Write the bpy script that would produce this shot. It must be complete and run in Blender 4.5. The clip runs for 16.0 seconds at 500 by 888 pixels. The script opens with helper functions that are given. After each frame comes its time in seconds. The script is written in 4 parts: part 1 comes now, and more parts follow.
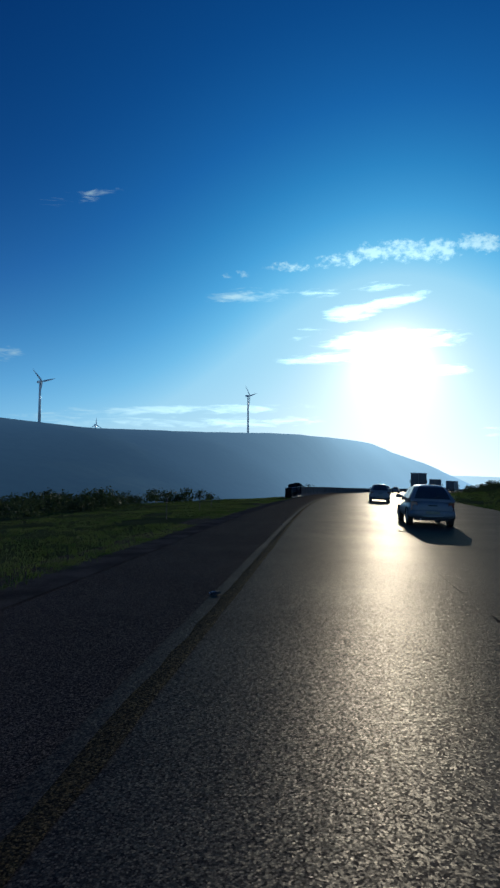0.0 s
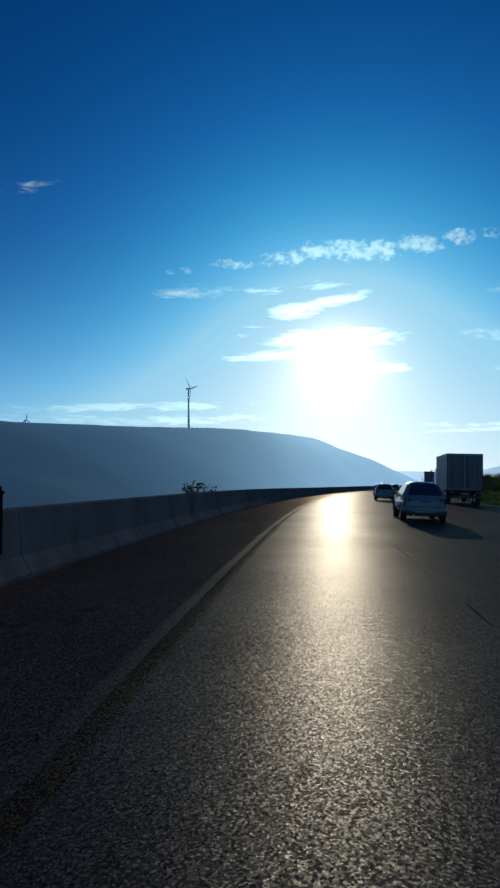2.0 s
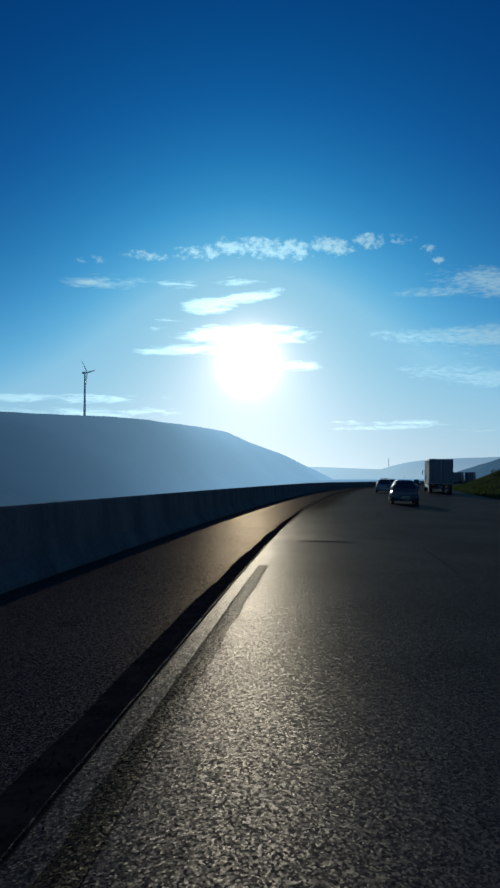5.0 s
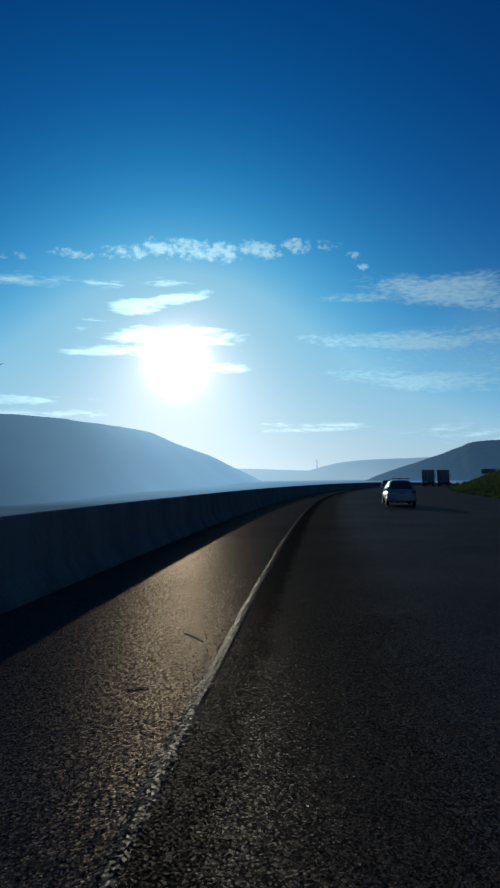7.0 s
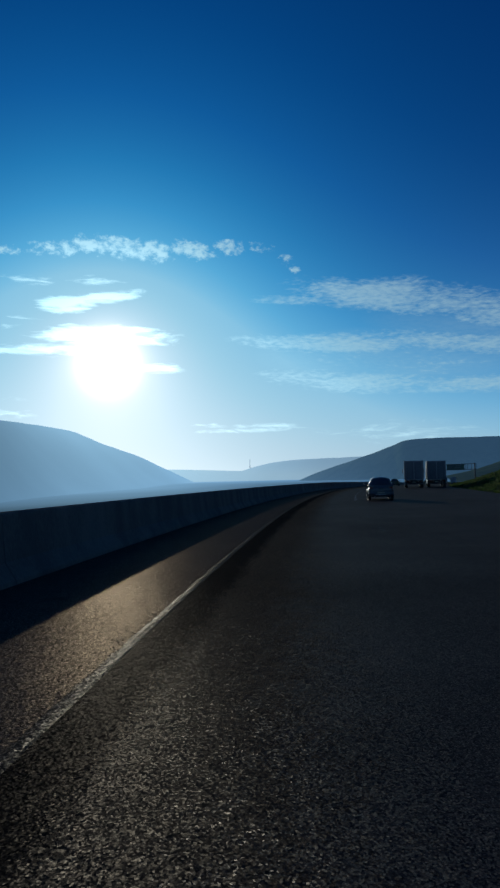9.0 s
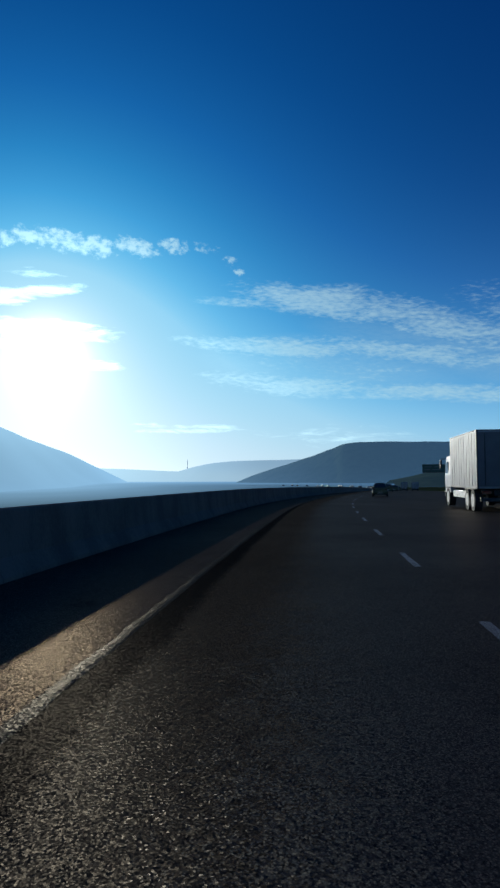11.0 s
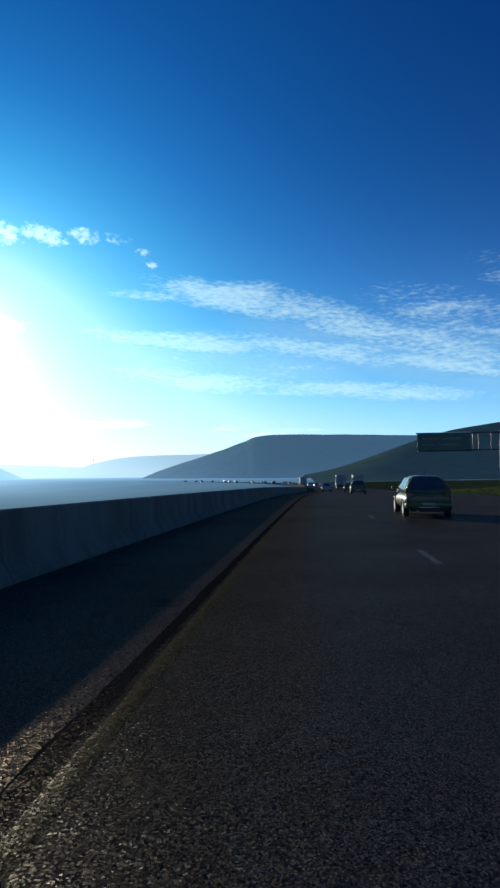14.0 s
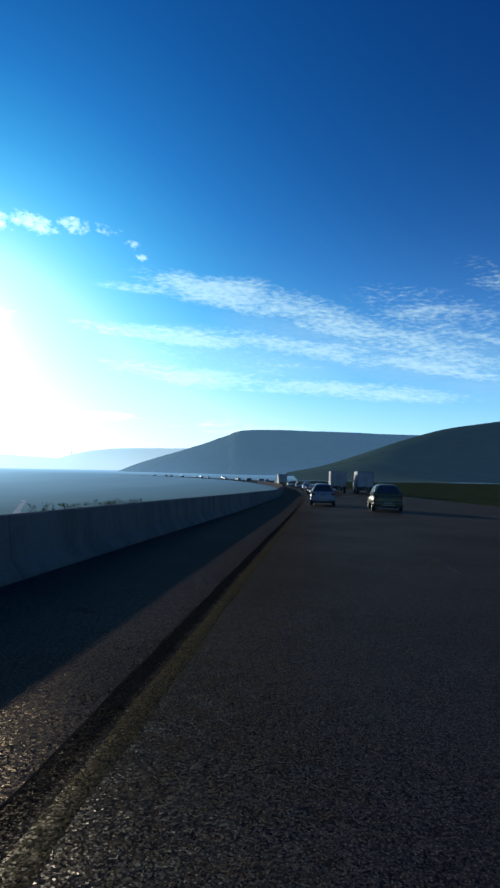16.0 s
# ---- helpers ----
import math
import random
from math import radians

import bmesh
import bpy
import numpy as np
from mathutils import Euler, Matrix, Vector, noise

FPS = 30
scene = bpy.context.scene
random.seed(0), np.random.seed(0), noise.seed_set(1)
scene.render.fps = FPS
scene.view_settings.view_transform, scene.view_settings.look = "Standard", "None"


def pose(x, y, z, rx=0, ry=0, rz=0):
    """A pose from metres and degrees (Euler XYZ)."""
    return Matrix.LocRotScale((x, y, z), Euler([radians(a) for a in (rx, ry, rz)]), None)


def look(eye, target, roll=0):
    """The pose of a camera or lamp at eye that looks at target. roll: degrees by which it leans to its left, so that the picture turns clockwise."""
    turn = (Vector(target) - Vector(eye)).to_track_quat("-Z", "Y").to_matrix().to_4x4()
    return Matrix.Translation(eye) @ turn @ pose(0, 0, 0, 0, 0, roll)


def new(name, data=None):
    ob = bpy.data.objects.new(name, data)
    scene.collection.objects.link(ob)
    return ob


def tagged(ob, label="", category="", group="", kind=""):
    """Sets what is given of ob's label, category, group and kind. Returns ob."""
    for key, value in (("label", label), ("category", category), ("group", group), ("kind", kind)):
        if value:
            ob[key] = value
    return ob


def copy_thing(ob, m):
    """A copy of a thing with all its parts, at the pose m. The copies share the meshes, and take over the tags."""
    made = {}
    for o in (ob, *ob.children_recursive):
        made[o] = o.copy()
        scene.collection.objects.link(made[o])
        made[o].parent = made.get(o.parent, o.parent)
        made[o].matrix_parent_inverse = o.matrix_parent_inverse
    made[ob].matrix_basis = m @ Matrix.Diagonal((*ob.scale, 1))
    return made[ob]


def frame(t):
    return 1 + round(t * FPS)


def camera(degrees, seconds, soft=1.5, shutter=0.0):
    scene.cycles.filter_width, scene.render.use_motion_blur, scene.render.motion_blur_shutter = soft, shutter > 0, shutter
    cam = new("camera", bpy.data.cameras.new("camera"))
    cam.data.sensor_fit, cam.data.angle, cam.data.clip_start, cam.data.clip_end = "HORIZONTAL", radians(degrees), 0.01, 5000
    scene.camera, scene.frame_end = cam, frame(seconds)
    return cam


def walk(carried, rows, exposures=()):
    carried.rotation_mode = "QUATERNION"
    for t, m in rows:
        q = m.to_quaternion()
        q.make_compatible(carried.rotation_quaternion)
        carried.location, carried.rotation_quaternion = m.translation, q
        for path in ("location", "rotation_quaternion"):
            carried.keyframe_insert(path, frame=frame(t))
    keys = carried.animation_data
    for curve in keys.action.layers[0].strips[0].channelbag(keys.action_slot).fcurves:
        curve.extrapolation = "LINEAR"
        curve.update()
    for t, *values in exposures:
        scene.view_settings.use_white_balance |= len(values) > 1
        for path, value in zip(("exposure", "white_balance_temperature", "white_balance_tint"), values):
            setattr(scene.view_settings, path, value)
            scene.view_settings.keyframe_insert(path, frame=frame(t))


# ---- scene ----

# ---------------------------------------------------------------- camera and its drive
cam = camera(43.45, 16.0, soft=2.5)
ROWS = [
    (0.0, 0.00, 0.00, 1.33, 0.00, 3.85, -0.00),
    (0.5, 1.56, 14.92, 1.43, -1.33, 3.77, 0.37),
    (1.0, 3.48, 29.80, 1.49, -2.69, 3.59, 0.22),
    (1.5, 5.72, 44.63, 1.53, -3.87, 3.55, 0.27),
    (2.0, 8.25, 59.41, 1.56, -5.00, 3.57, 0.68),
    (2.5, 11.08, 74.14, 1.59, -6.18, 3.58, 0.72),
    (3.0, 14.21, 88.81, 1.58, -7.33, 3.31, 0.76),
    (3.5, 17.69, 103.40, 1.52, -8.96, 3.17, 0.51),
    (4.0, 21.56, 117.89, 1.42, -10.34, 2.99, 0.33),
    (4.5, 25.78, 132.29, 1.30, -11.70, 2.95, 0.26),
    (5.0, 30.33, 146.58, 1.18, -13.05, 3.05, 0.31),
    (5.5, 35.23, 160.76, 1.10, -14.44, 3.21, 0.44),
    (6.0, 40.48, 174.81, 1.05, -15.95, 3.33, 0.58),
    (6.5, 46.11, 188.71, 1.02, -17.64, 3.32, 0.70),
    (7.0, 52.18, 202.43, 0.96, -19.52, 3.18, 0.79),
    (7.5, 58.69, 215.94, 0.87, -21.31, 3.14, 1.03),
    (8.0, 65.56, 229.27, 0.78, -22.72, 3.23, 1.14),
    (8.5, 72.78, 242.42, 0.69, -24.25, 3.09, 1.16),
    (9.0, 80.32, 255.39, 0.58, -25.59, 3.14, 1.37),
    (9.5, 88.16, 268.18, 0.48, -26.94, 3.18, 1.29),
    (10.0, 96.30, 280.77, 0.40, -28.30, 3.22, 0.91),
    (10.5, 104.75, 293.17, 0.34, -29.68, 3.23, 0.48),
    (11.0, 113.50, 305.35, 0.28, -31.08, 3.20, 0.22),
    (11.5, 122.54, 317.32, 0.21, -32.49, 3.09, 0.38),
    (12.0, 131.88, 329.06, 0.08, -33.92, 2.92, 0.97),
    (12.5, 141.50, 340.57, -0.07, -35.30, 2.93, 0.92),
    (13.0, 151.40, 351.84, -0.21, -36.75, 2.95, 0.99),
    (13.5, 161.57, 362.86, -0.36, -38.09, 2.92, 1.05),
    (14.0, 171.96, 373.67, -0.53, -38.98, 2.74, 0.59),
    (14.5, 182.47, 384.38, -0.70, -39.30, 2.88, 0.63),
    (15.0, 193.05, 395.01, -0.87, -39.81, 2.66, -0.28),
    (15.5, 203.72, 405.56, -1.07, -40.13, 2.52, -0.94),
    (16.0, 214.44, 416.04, -1.29, -40.37, 2.44, -1.14),
]
walk(cam, [(t, pose(x, y, z, 90 + pitch, 0, yaw) @ pose(0, 0, 0, 0, 0, -roll)) for t, x, y, z, yaw, pitch, roll in ROWS],
     [(0.0, -0.16, 6400, 6), (3.5, -0.37, 6250, 4), (6.5, -0.47, 6150, 4), (8.5, -0.48, 6150, 4), (11.5, -0.05, 6350, 5), (12.5, 0.2, 6500, 5), (14.0, 0.4, 6600, 5), (16.0, 0.52, 6700, 5)])

# ---------------------------------------------------------------- world, sun, exposure
SUN_AZ, SUN_EL = 12.95, 10.5
sun_dir = Vector((math.sin(radians(SUN_AZ)) * math.cos(radians(SUN_EL)), math.cos(radians(SUN_AZ)) * math.cos(radians(SUN_EL)), math.sin(radians(SUN_EL))))


class Nodes:
    """Small helper to chain shader nodes."""

    def __init__(self, tree):
        self.t = tree

    def add(self, kind, **props):
        n = self.t.nodes.new(kind)
        for k, v in props.items():
            if k == "op":
                n.operation = v
            elif k == "blend":
                n.blend_type = v
            elif k == "typ":
                n.data_type = v
        return n

    def put(self, sock, v):
        if isinstance(v, bpy.types.NodeSocket):
            self.t.links.new(v, sock)
        else:
            sock.default_value = v

    def math(self, op, a, b=0.0, c=0.0, clamp=False):
        n = self.add("ShaderNodeMath", op=op)
        n.use_clamp = clamp
        self.put(n.inputs[0], a)
        self.put(n.inputs[1], b)
        self.put(n.inputs[2], c)
        return n.outputs[0]

    def noise(self, vec, scale, detail=4.0, rough=0.55, dist=0.0):
        n = self.add("ShaderNodeTexNoise")
        if vec is not None:
            self.put(n.inputs["Vector"], vec)
        self.put(n.inputs["Scale"], scale)
        self.put(n.inputs["Detail"], detail)
        self.put(n.inputs["Roughness"], rough)
        self.put(n.inputs["Distortion"], dist)
        return n.outputs["Fac"]

    def ramp(self, f, lo, hi, a=0.0, b=1.0):
        n = self.add("ShaderNodeMapRange")
        n.interpolation_type = "SMOOTHSTEP"
        for i, v in enumerate((f, lo, hi, a, b)):
            self.put(n.inputs[i], v)
        return n.outputs[0]

    def mix(self, f, a, b, blend="MIX"):
        n = self.add("ShaderNodeMix", typ="RGBA", blend=blend)
        self.put(n.inputs[0], f)
        for s, v in ((n.inputs[6], a), (n.inputs[7], b)):
            self.put(s, v if isinstance(v, bpy.types.NodeSocket) else (*v[:3], 1.0))
        return n.outputs[2]

    def combine(self, x, y, z):
        n = self.add("ShaderNodeCombineXYZ")
        for i, v in enumerate((x, y, z)):
            self.put(n.inputs[i], v)
        return n.outputs[0]


def build_world():
    w = bpy.data.worlds.new("sky")
    scene.world = w
    w.use_nodes = True
    t = w.node_tree
    t.nodes.clear()
    N = Nodes(t)
    sky = N.add("ShaderNodeTexSky")
    sky.sky_type = "NISHITA"
    sky.sun_disc = False
    sky.sun_elevation, sky.sun_rotation = radians(SUN_EL), radians(SUN_AZ)
    sky.altitude, sky.air_density, sky.dust_density, sky.ozone_density = 300, 1.0, 0.6, 3.0
    grey = N.add("ShaderNodeRGBToBW")
    t.links.new(sky.outputs[0], grey.inputs[0])
    level = N.math("MULTIPLY", N.math("POWER", N.math("MULTIPLY", grey.outputs[0], 0.1), DEPTH), LEVEL)
    co = N.add("ShaderNodeTexCoord").outputs["Generated"]
    sep = N.add("ShaderNodeSeparateXYZ")
    t.links.new(co, sep.inputs[0])
    x, y, z = sep.outputs
    az = N.math("DEGREES", N.math("ARCTAN2", x, y))
    el = N.math("DEGREES", N.math("ARCSINE", z))
    # forward-scattered glow round the low sun
    dot = N.add("ShaderNodeVectorMath", op="DOT_PRODUCT")
    t.links.new(co, dot.inputs[0])
    dot.inputs[1].default_value = sun_dir
    off = N.math("DEGREES", N.math("ARCCOSINE", N.math("MINIMUM", dot.outputs["Value"], 0.99999)))
    core = N.math("MULTIPLY", N.math("EXPONENT", N.math("MULTIPLY", N.math("POWER", N.math("DIVIDE", off, 1.75), 2.0), -1.0)), GLOW[0])
    mid = N.math("MULTIPLY", N.math("EXPONENT", N.math("DIVIDE", off, -3.2)), GLOW[1])
    wide = N.math("MULTIPLY", N.math("EXPONENT", N.math("DIVIDE", off, -14.0)), GLOW[2])
    low = N.math("EXPONENT", N.math("DIVIDE", N.math("MAXIMUM", el, 0.0), -7.5))
    low = N.math("MULTIPLY", low, N.math("ADD", HORIZON[0], N.math("MULTIPLY", N.math("EXPONENT", N.math("DIVIDE", off, -14.0)), HORIZON[1])))
    level = N.math("ADD", N.math("ADD", N.math("MINIMUM", level, 0.3), 0.03), N.math("ADD", N.math("ADD", core, low), N.math("ADD", mid, wide)))
    ramp = N.add("ShaderNodeValToRGB")
    t.links.new(level, ramp.inputs[0])
    e = ramp.color_ramp.elements
    e[0].position, e[0].color = 0.0, (0.0, 0.005, 0.045, 1)
    e[1].position, e[1].color = 1.0, (1.0, 1.0, 1.0, 1)
    for p, c in ((0.05, (0.0012, 0.024, 0.132)), (0.1, (0.005, 0.075, 0.285)), (0.15, (0.012, 0.14, 0.44)), (0.22, (0.03, 0.255, 0.61)), (0.3, (0.065, 0.385, 0.78)), (0.4, (0.14, 0.54, 0.92)), (0.5, (0.265, 0.675, 1.0)), (0.62, (0.45, 0.815, 1.05)), (0.82, (0.82, 0.98, 1.09))):
        k = e.new(p)
        k.color = (*c, 1)
    hot = N.add("ShaderNodeVectorMath", op="SCALE")
    t.links.new(ramp.outputs[0], hot.inputs[0])
    t.links.new(N.math("MULTIPLY", N.math("MAXIMUM", level, 1.0), N.ramp(level, 0.58, 1.05, 1.0, 1.5)), hot.inputs["Scale"])
    pale = N.math("MULTIPLY", N.math("EXPONENT", N.math("DIVIDE", N.math("MAXIMUM", el, 0.0), -5.3)), 0.8)
    toward = N.math("EXPONENT", N.math("DIVIDE", off, -10.0))
    veil = N.mix(toward, (0.5, 0.62, 0.74), (1.9, 2.1, 2.2))
    glow = N.mix(pale, hot.outputs[0], N.mix(N.ramp(level, 0.7, 1.0), veil, hot.outputs[0]))

    def patches(rows, edge):
        total = 0.0
        for a, e, ha, he, tilt, d in rows:
            da, de = N.math("SUBTRACT", az, a), N.math("SUBTRACT", el, e)
            de = N.math("SUBTRACT", de, N.math("MULTIPLY", da, math.tan(radians(tilt))))
            q = N.math("ADD", N.math("POWER", N.math("DIVIDE", da, ha * edge), 2.0), N.math("POWER", N.math("DIVIDE", de, he * edge), 2.0))
            m = N.math("MULTIPLY", N.math("SUBTRACT", 1.0, q, clamp=True), d)
            total = N.math("MAXIMUM", total, m)
        return total

    def rough_edge(mask, n, amp, lo, hi):
        s = N.math("ADD", mask, N.math("MULTIPLY", N.math("SUBTRACT", n, 0.5), amp))
        return N.math("MULTIPLY", N.ramp(s, lo, hi), N.math("MULTIPLY", mask, 5.0, clamp=True))

    puff = patches([(a, e, ha, he * 0.88, k, d) for a, e, ha, he, k, d in PUFFS], 1.35)
    n1 = N.noise(N.combine(az, N.math("MULTIPLY", el, 1.4), 0.0), 1.1, 6.0, 0.62)
    f1 = rough_edge(puff, n1, 3.2, 0.3, 1.25)
    streak = patches(STREAKS, 1.4)
    n2 = N.noise(N.combine(N.math("MULTIPLY", az, 0.3), N.math("MULTIPLY", el, 1.7), 3.0), 1.1, 6.0, 0.62, 0.5)
    f2 = rough_edge(streak, n2, 2.6, 0.3, 1.15)
    cirrus = patches(CIRRUS, 1.35)
    warp = N.math("MULTIPLY", N.noise(N.combine(az, el, 7.0), 0.25, 2.0), 4.0)
    n3 = N.noise(N.combine(N.math("MULTIPLY", az, 0.22), N.math("ADD", N.math("MULTIPLY", el, 1.5), warp), 5.0), 0.9, 6.0, 0.62, 0.3)
    rip = N.noise(N.combine(N.math("ADD", N.math("MULTIPLY", az, 1.1), N.math("MULTIPLY", el, 0.9)), N.math("MULTIPLY", el, 3.4), 9.0), 1.35, 3.0, 0.6)
    n3 = N.math("ADD", N.math("MULTIPLY", n3, 0.55), N.math("MULTIPLY", rip, 0.45))
    f3 = N.math("MULTIPLY", rough_edge(cirrus, n3, 3.0, 0.1, 1.3), 0.85)
    film = N.math("MULTIPLY", N.math("MULTIPLY", patches(THIN_VEIL, 1.3), N.ramp(n3, 0.3, 0.65, 0.45, 1.0)), 0.4)
    cover = N.math("MAXIMUM", N.math("MAXIMUM", f1, f2), N.math("MAXIMUM", f3, film))
    near_sun = N.math("ADD", N.math("MULTIPLY", N.math("EXPONENT", N.math("DIVIDE", off, -7.0)), CLOUD[1]), CLOUD[0])
    lit = N.add("ShaderNodeVectorMath", op="SCALE")
    lit.inputs[0].default_value = (0.74, 0.99, 1.02)
    t.links.new(near_sun, lit.inputs["Scale"])
    keep = N.ramp(level, 0.3, 0.8, 0.45, 1.0)
    final = N.mix(cover, glow, N.mix(1.0, N.mix(1.0, glow, N.combine(keep, keep, keep), "MULTIPLY"), lit.outputs[0], "ADD"))
    bg = N.add("ShaderNodeBackground")
    t.links.new(final, bg.inputs[0])
    bg.inputs[1].default_value = SKY
    out = N.add("ShaderNodeOutputWorld")
    t.links.new(bg.outputs[0], out.inputs[0])


SKY = 1.0
DEPTH = 1.7
LEVEL = 0.5
HORIZON = (0.33, 0.3)
GLOW = (2.2, 0.38, 0.31)
CLOUD = (0.46, 1.3)
# azimuth, elevation, half width, half height, tilt (degrees), density
PUFFS = [
    (4.2, 19.6, 3.0, 0.5, 2.5, 0.75), (8.6, 20.0, 2.4, 0.7, 3.0, 0.85), (11.6, 20.5, 2.4, 0.9, 1.5, 0.95), (14.4, 20.4, 2.0, 1.05, -2.1, 1.0), (17.0, 20.2, 2.4, 1.0, -2.1, 1.0),
    (20.7, 20.4, 2.1, 0.93, -3.7, 1.0), (23.9, 20.6, 1.6, 0.73, -4.8, 0.9), (26.8, 20.5, 1.6, 0.47, -5.9, 0.6),
    (29.4, 19.3, 0.8, 0.54, -6.5, 0.7), (30.1, 18.5, 0.5, 0.36, -6.5, 0.9), (-1.1, 19.0, 1.5, 0.37, 3.2, 0.5),
]
STREAKS = [
    (9.6, 15.5, 2.6, 0.72, 4.0, 1.25), (13.0, 16.2, 3.2, 0.5, 9.0, 1.1), (0.4, 17.1, 3.6, 0.65, 2.5, 0.75), (6.7, 17.2, 2.1, 0.41, 0.7, 0.6),
    (11.9, 17.5, 2.6, 0.41, -0.8, 0.7), (12.9, 12.9, 5.7, 0.85, -0.9, 1.3), (6.9, 11.5, 3.9, 0.5, 0.3, 1.0),
    (17.6, 10.1, 2.1, 0.43, -1.6, 0.8), (3.8, 13.8, 2.8, 0.55, 1.2, 0.35), (-6.0, 6.9, 9.5, 0.42, 1.6, 0.85), (-2.5, 5.8, 8.5, 0.5, 0.8, 0.75),
    (-12.4, 6.2, 7.9, 0.7, 2.2, 0.5), (-21.8, 11.1, 1.9, 0.66, 4.3, 0.6), (26.1, 4.8, 5.2, 0.24, -1.4, 0.7),
    (39.7, 3.8, 6.8, 0.88, -2.3, 0.5), (-15.4, 24.6, 3.4, 0.5, 14.0, 0.38),
]
THIN_VEIL = [(39.0, 10.2, 10.0, 2.3, -4.0, 0.8), (50.0, 11.0, 11.0, 2.0, -12.0, 0.8), (60.0, 9.5, 10.0, 2.6, -10.0, 0.6)]
CIRRUS = [
    (30.4, 15.9, 3.9, 0.41, -3.2, 0.70),
    (38.3, 15.8, 7.9, 1.34, -8.3, 0.95),
    (47.9, 13.5, 8.4, 1.55, -18.2, 0.90),
    (55.6, 11.1, 7.2, 1.34, -15.8, 0.80),
    (34.0, 11.9, 8.2, 0.83, -3.8, 0.95),
    (45.7, 11.1, 8.7, 0.93, -8.0, 0.95),
    (56.6, 9.4, 7.2, 0.72, -11.5, 0.95),
    (35.1, 8.5, 7.2, 0.93, -5.5, 0.85),
    (47.6, 7.6, 11.6, 0.78, -4.4, 0.90),
    (62.3, 16.1, 3.2, 1.55, -20.5, 0.45),
    (38.5, 10.2, 7.5, 1.5, -5.0, 0.5),
    (50.0, 10.9, 7.0, 1.2, -8.0, 0.42),
    (57.5, 13.2, 7.5, 2.3, -15.0, 0.5),
    (61.6, 11.5, 3.8, 0.47, -17.0, 0.80),
    (25.6, 4.4, 4.4, 0.21, 0.7, 0.70),
]
build_world()
lamp = bpy.data.lights.new("sun", "SUN")
lamp.energy, lamp.angle, lamp.color = 2.8, radians(0.6), (1.0, 0.94, 0.84)
sun = new("sun", lamp)
sun.matrix_world = look(sun_dir * 100, (0, 0, 0))


# ---------------------------------------------------------------- materials
def surface(name, a, b, scale=3.0, rough=0.6, metal=0.0, bump=0.0, bump_scale=40.0, fine=30.0, spec=0.5, rough_var=0.0, coat=0.0, stretch=(1, 1, 1)):
    """Principled surface with colour variation at two scales, bump and roughness variation."""
    m = bpy.data.materials.new(name)
    m.use_nodes = True
    t = m.node_tree
    N = Nodes(t)
    p = t.nodes["Principled BSDF"]
    co = N.add("ShaderNodeTexCoord").outputs["Object"]
    mp = N.add("ShaderNodeMapping")
    mp.inputs["Scale"].default_value = stretch
    t.links.new(co, mp.inputs[0])
    v = mp.outputs[0]
    f = N.math("ADD", N.math("MULTIPLY", N.noise(v, scale, 5.0), 0.65), N.math("MULTIPLY", N.noise(v, fine, 3.0), 0.35))
    col = N.mix(N.ramp(f, 0.36, 0.64), a, b)
    t.links.new(col, p.inputs["Base Color"])
    p.inputs["Metallic"].default_value = metal
    p.inputs["Specular IOR Level"].default_value = spec
    p.inputs["Coat Weight"].default_value = coat
    p.inputs["Coat Roughness"].default_value = 0.08
    if rough_var:
        t.links.new(N.ramp(N.noise(v, scale * 2.3, 4.0), 0.3, 0.7, rough - rough_var, rough + rough_var), p.inputs["Roughness"])
    else:
        p.inputs["Roughness"].default_value = rough
    if bump:
        bn = N.add("ShaderNodeBump")
        bn.inputs["Strength"].default_value = bump
        bn.inputs["Distance"].default_value = 0.01
        t.links.new(N.noise(v, bump_scale, 4.0, 0.65), bn.inputs["Height"])
        t.links.new(bn.outputs[0], p.inputs["Normal"])
    if spec <= 0.1 and not metal and not coat:
        d = N.add("ShaderNodeBsdfDiffuse")
        d.inputs["Roughness"].default_value = 0.6
        t.links.new(col, d.inputs["Color"])
        if bump:
            t.links.new(bn.outputs[0], d.inputs["Normal"])
        t.links.new(d.outputs[0], t.nodes["Material Output"].inputs[0])
        t.nodes.remove(p)
    return m


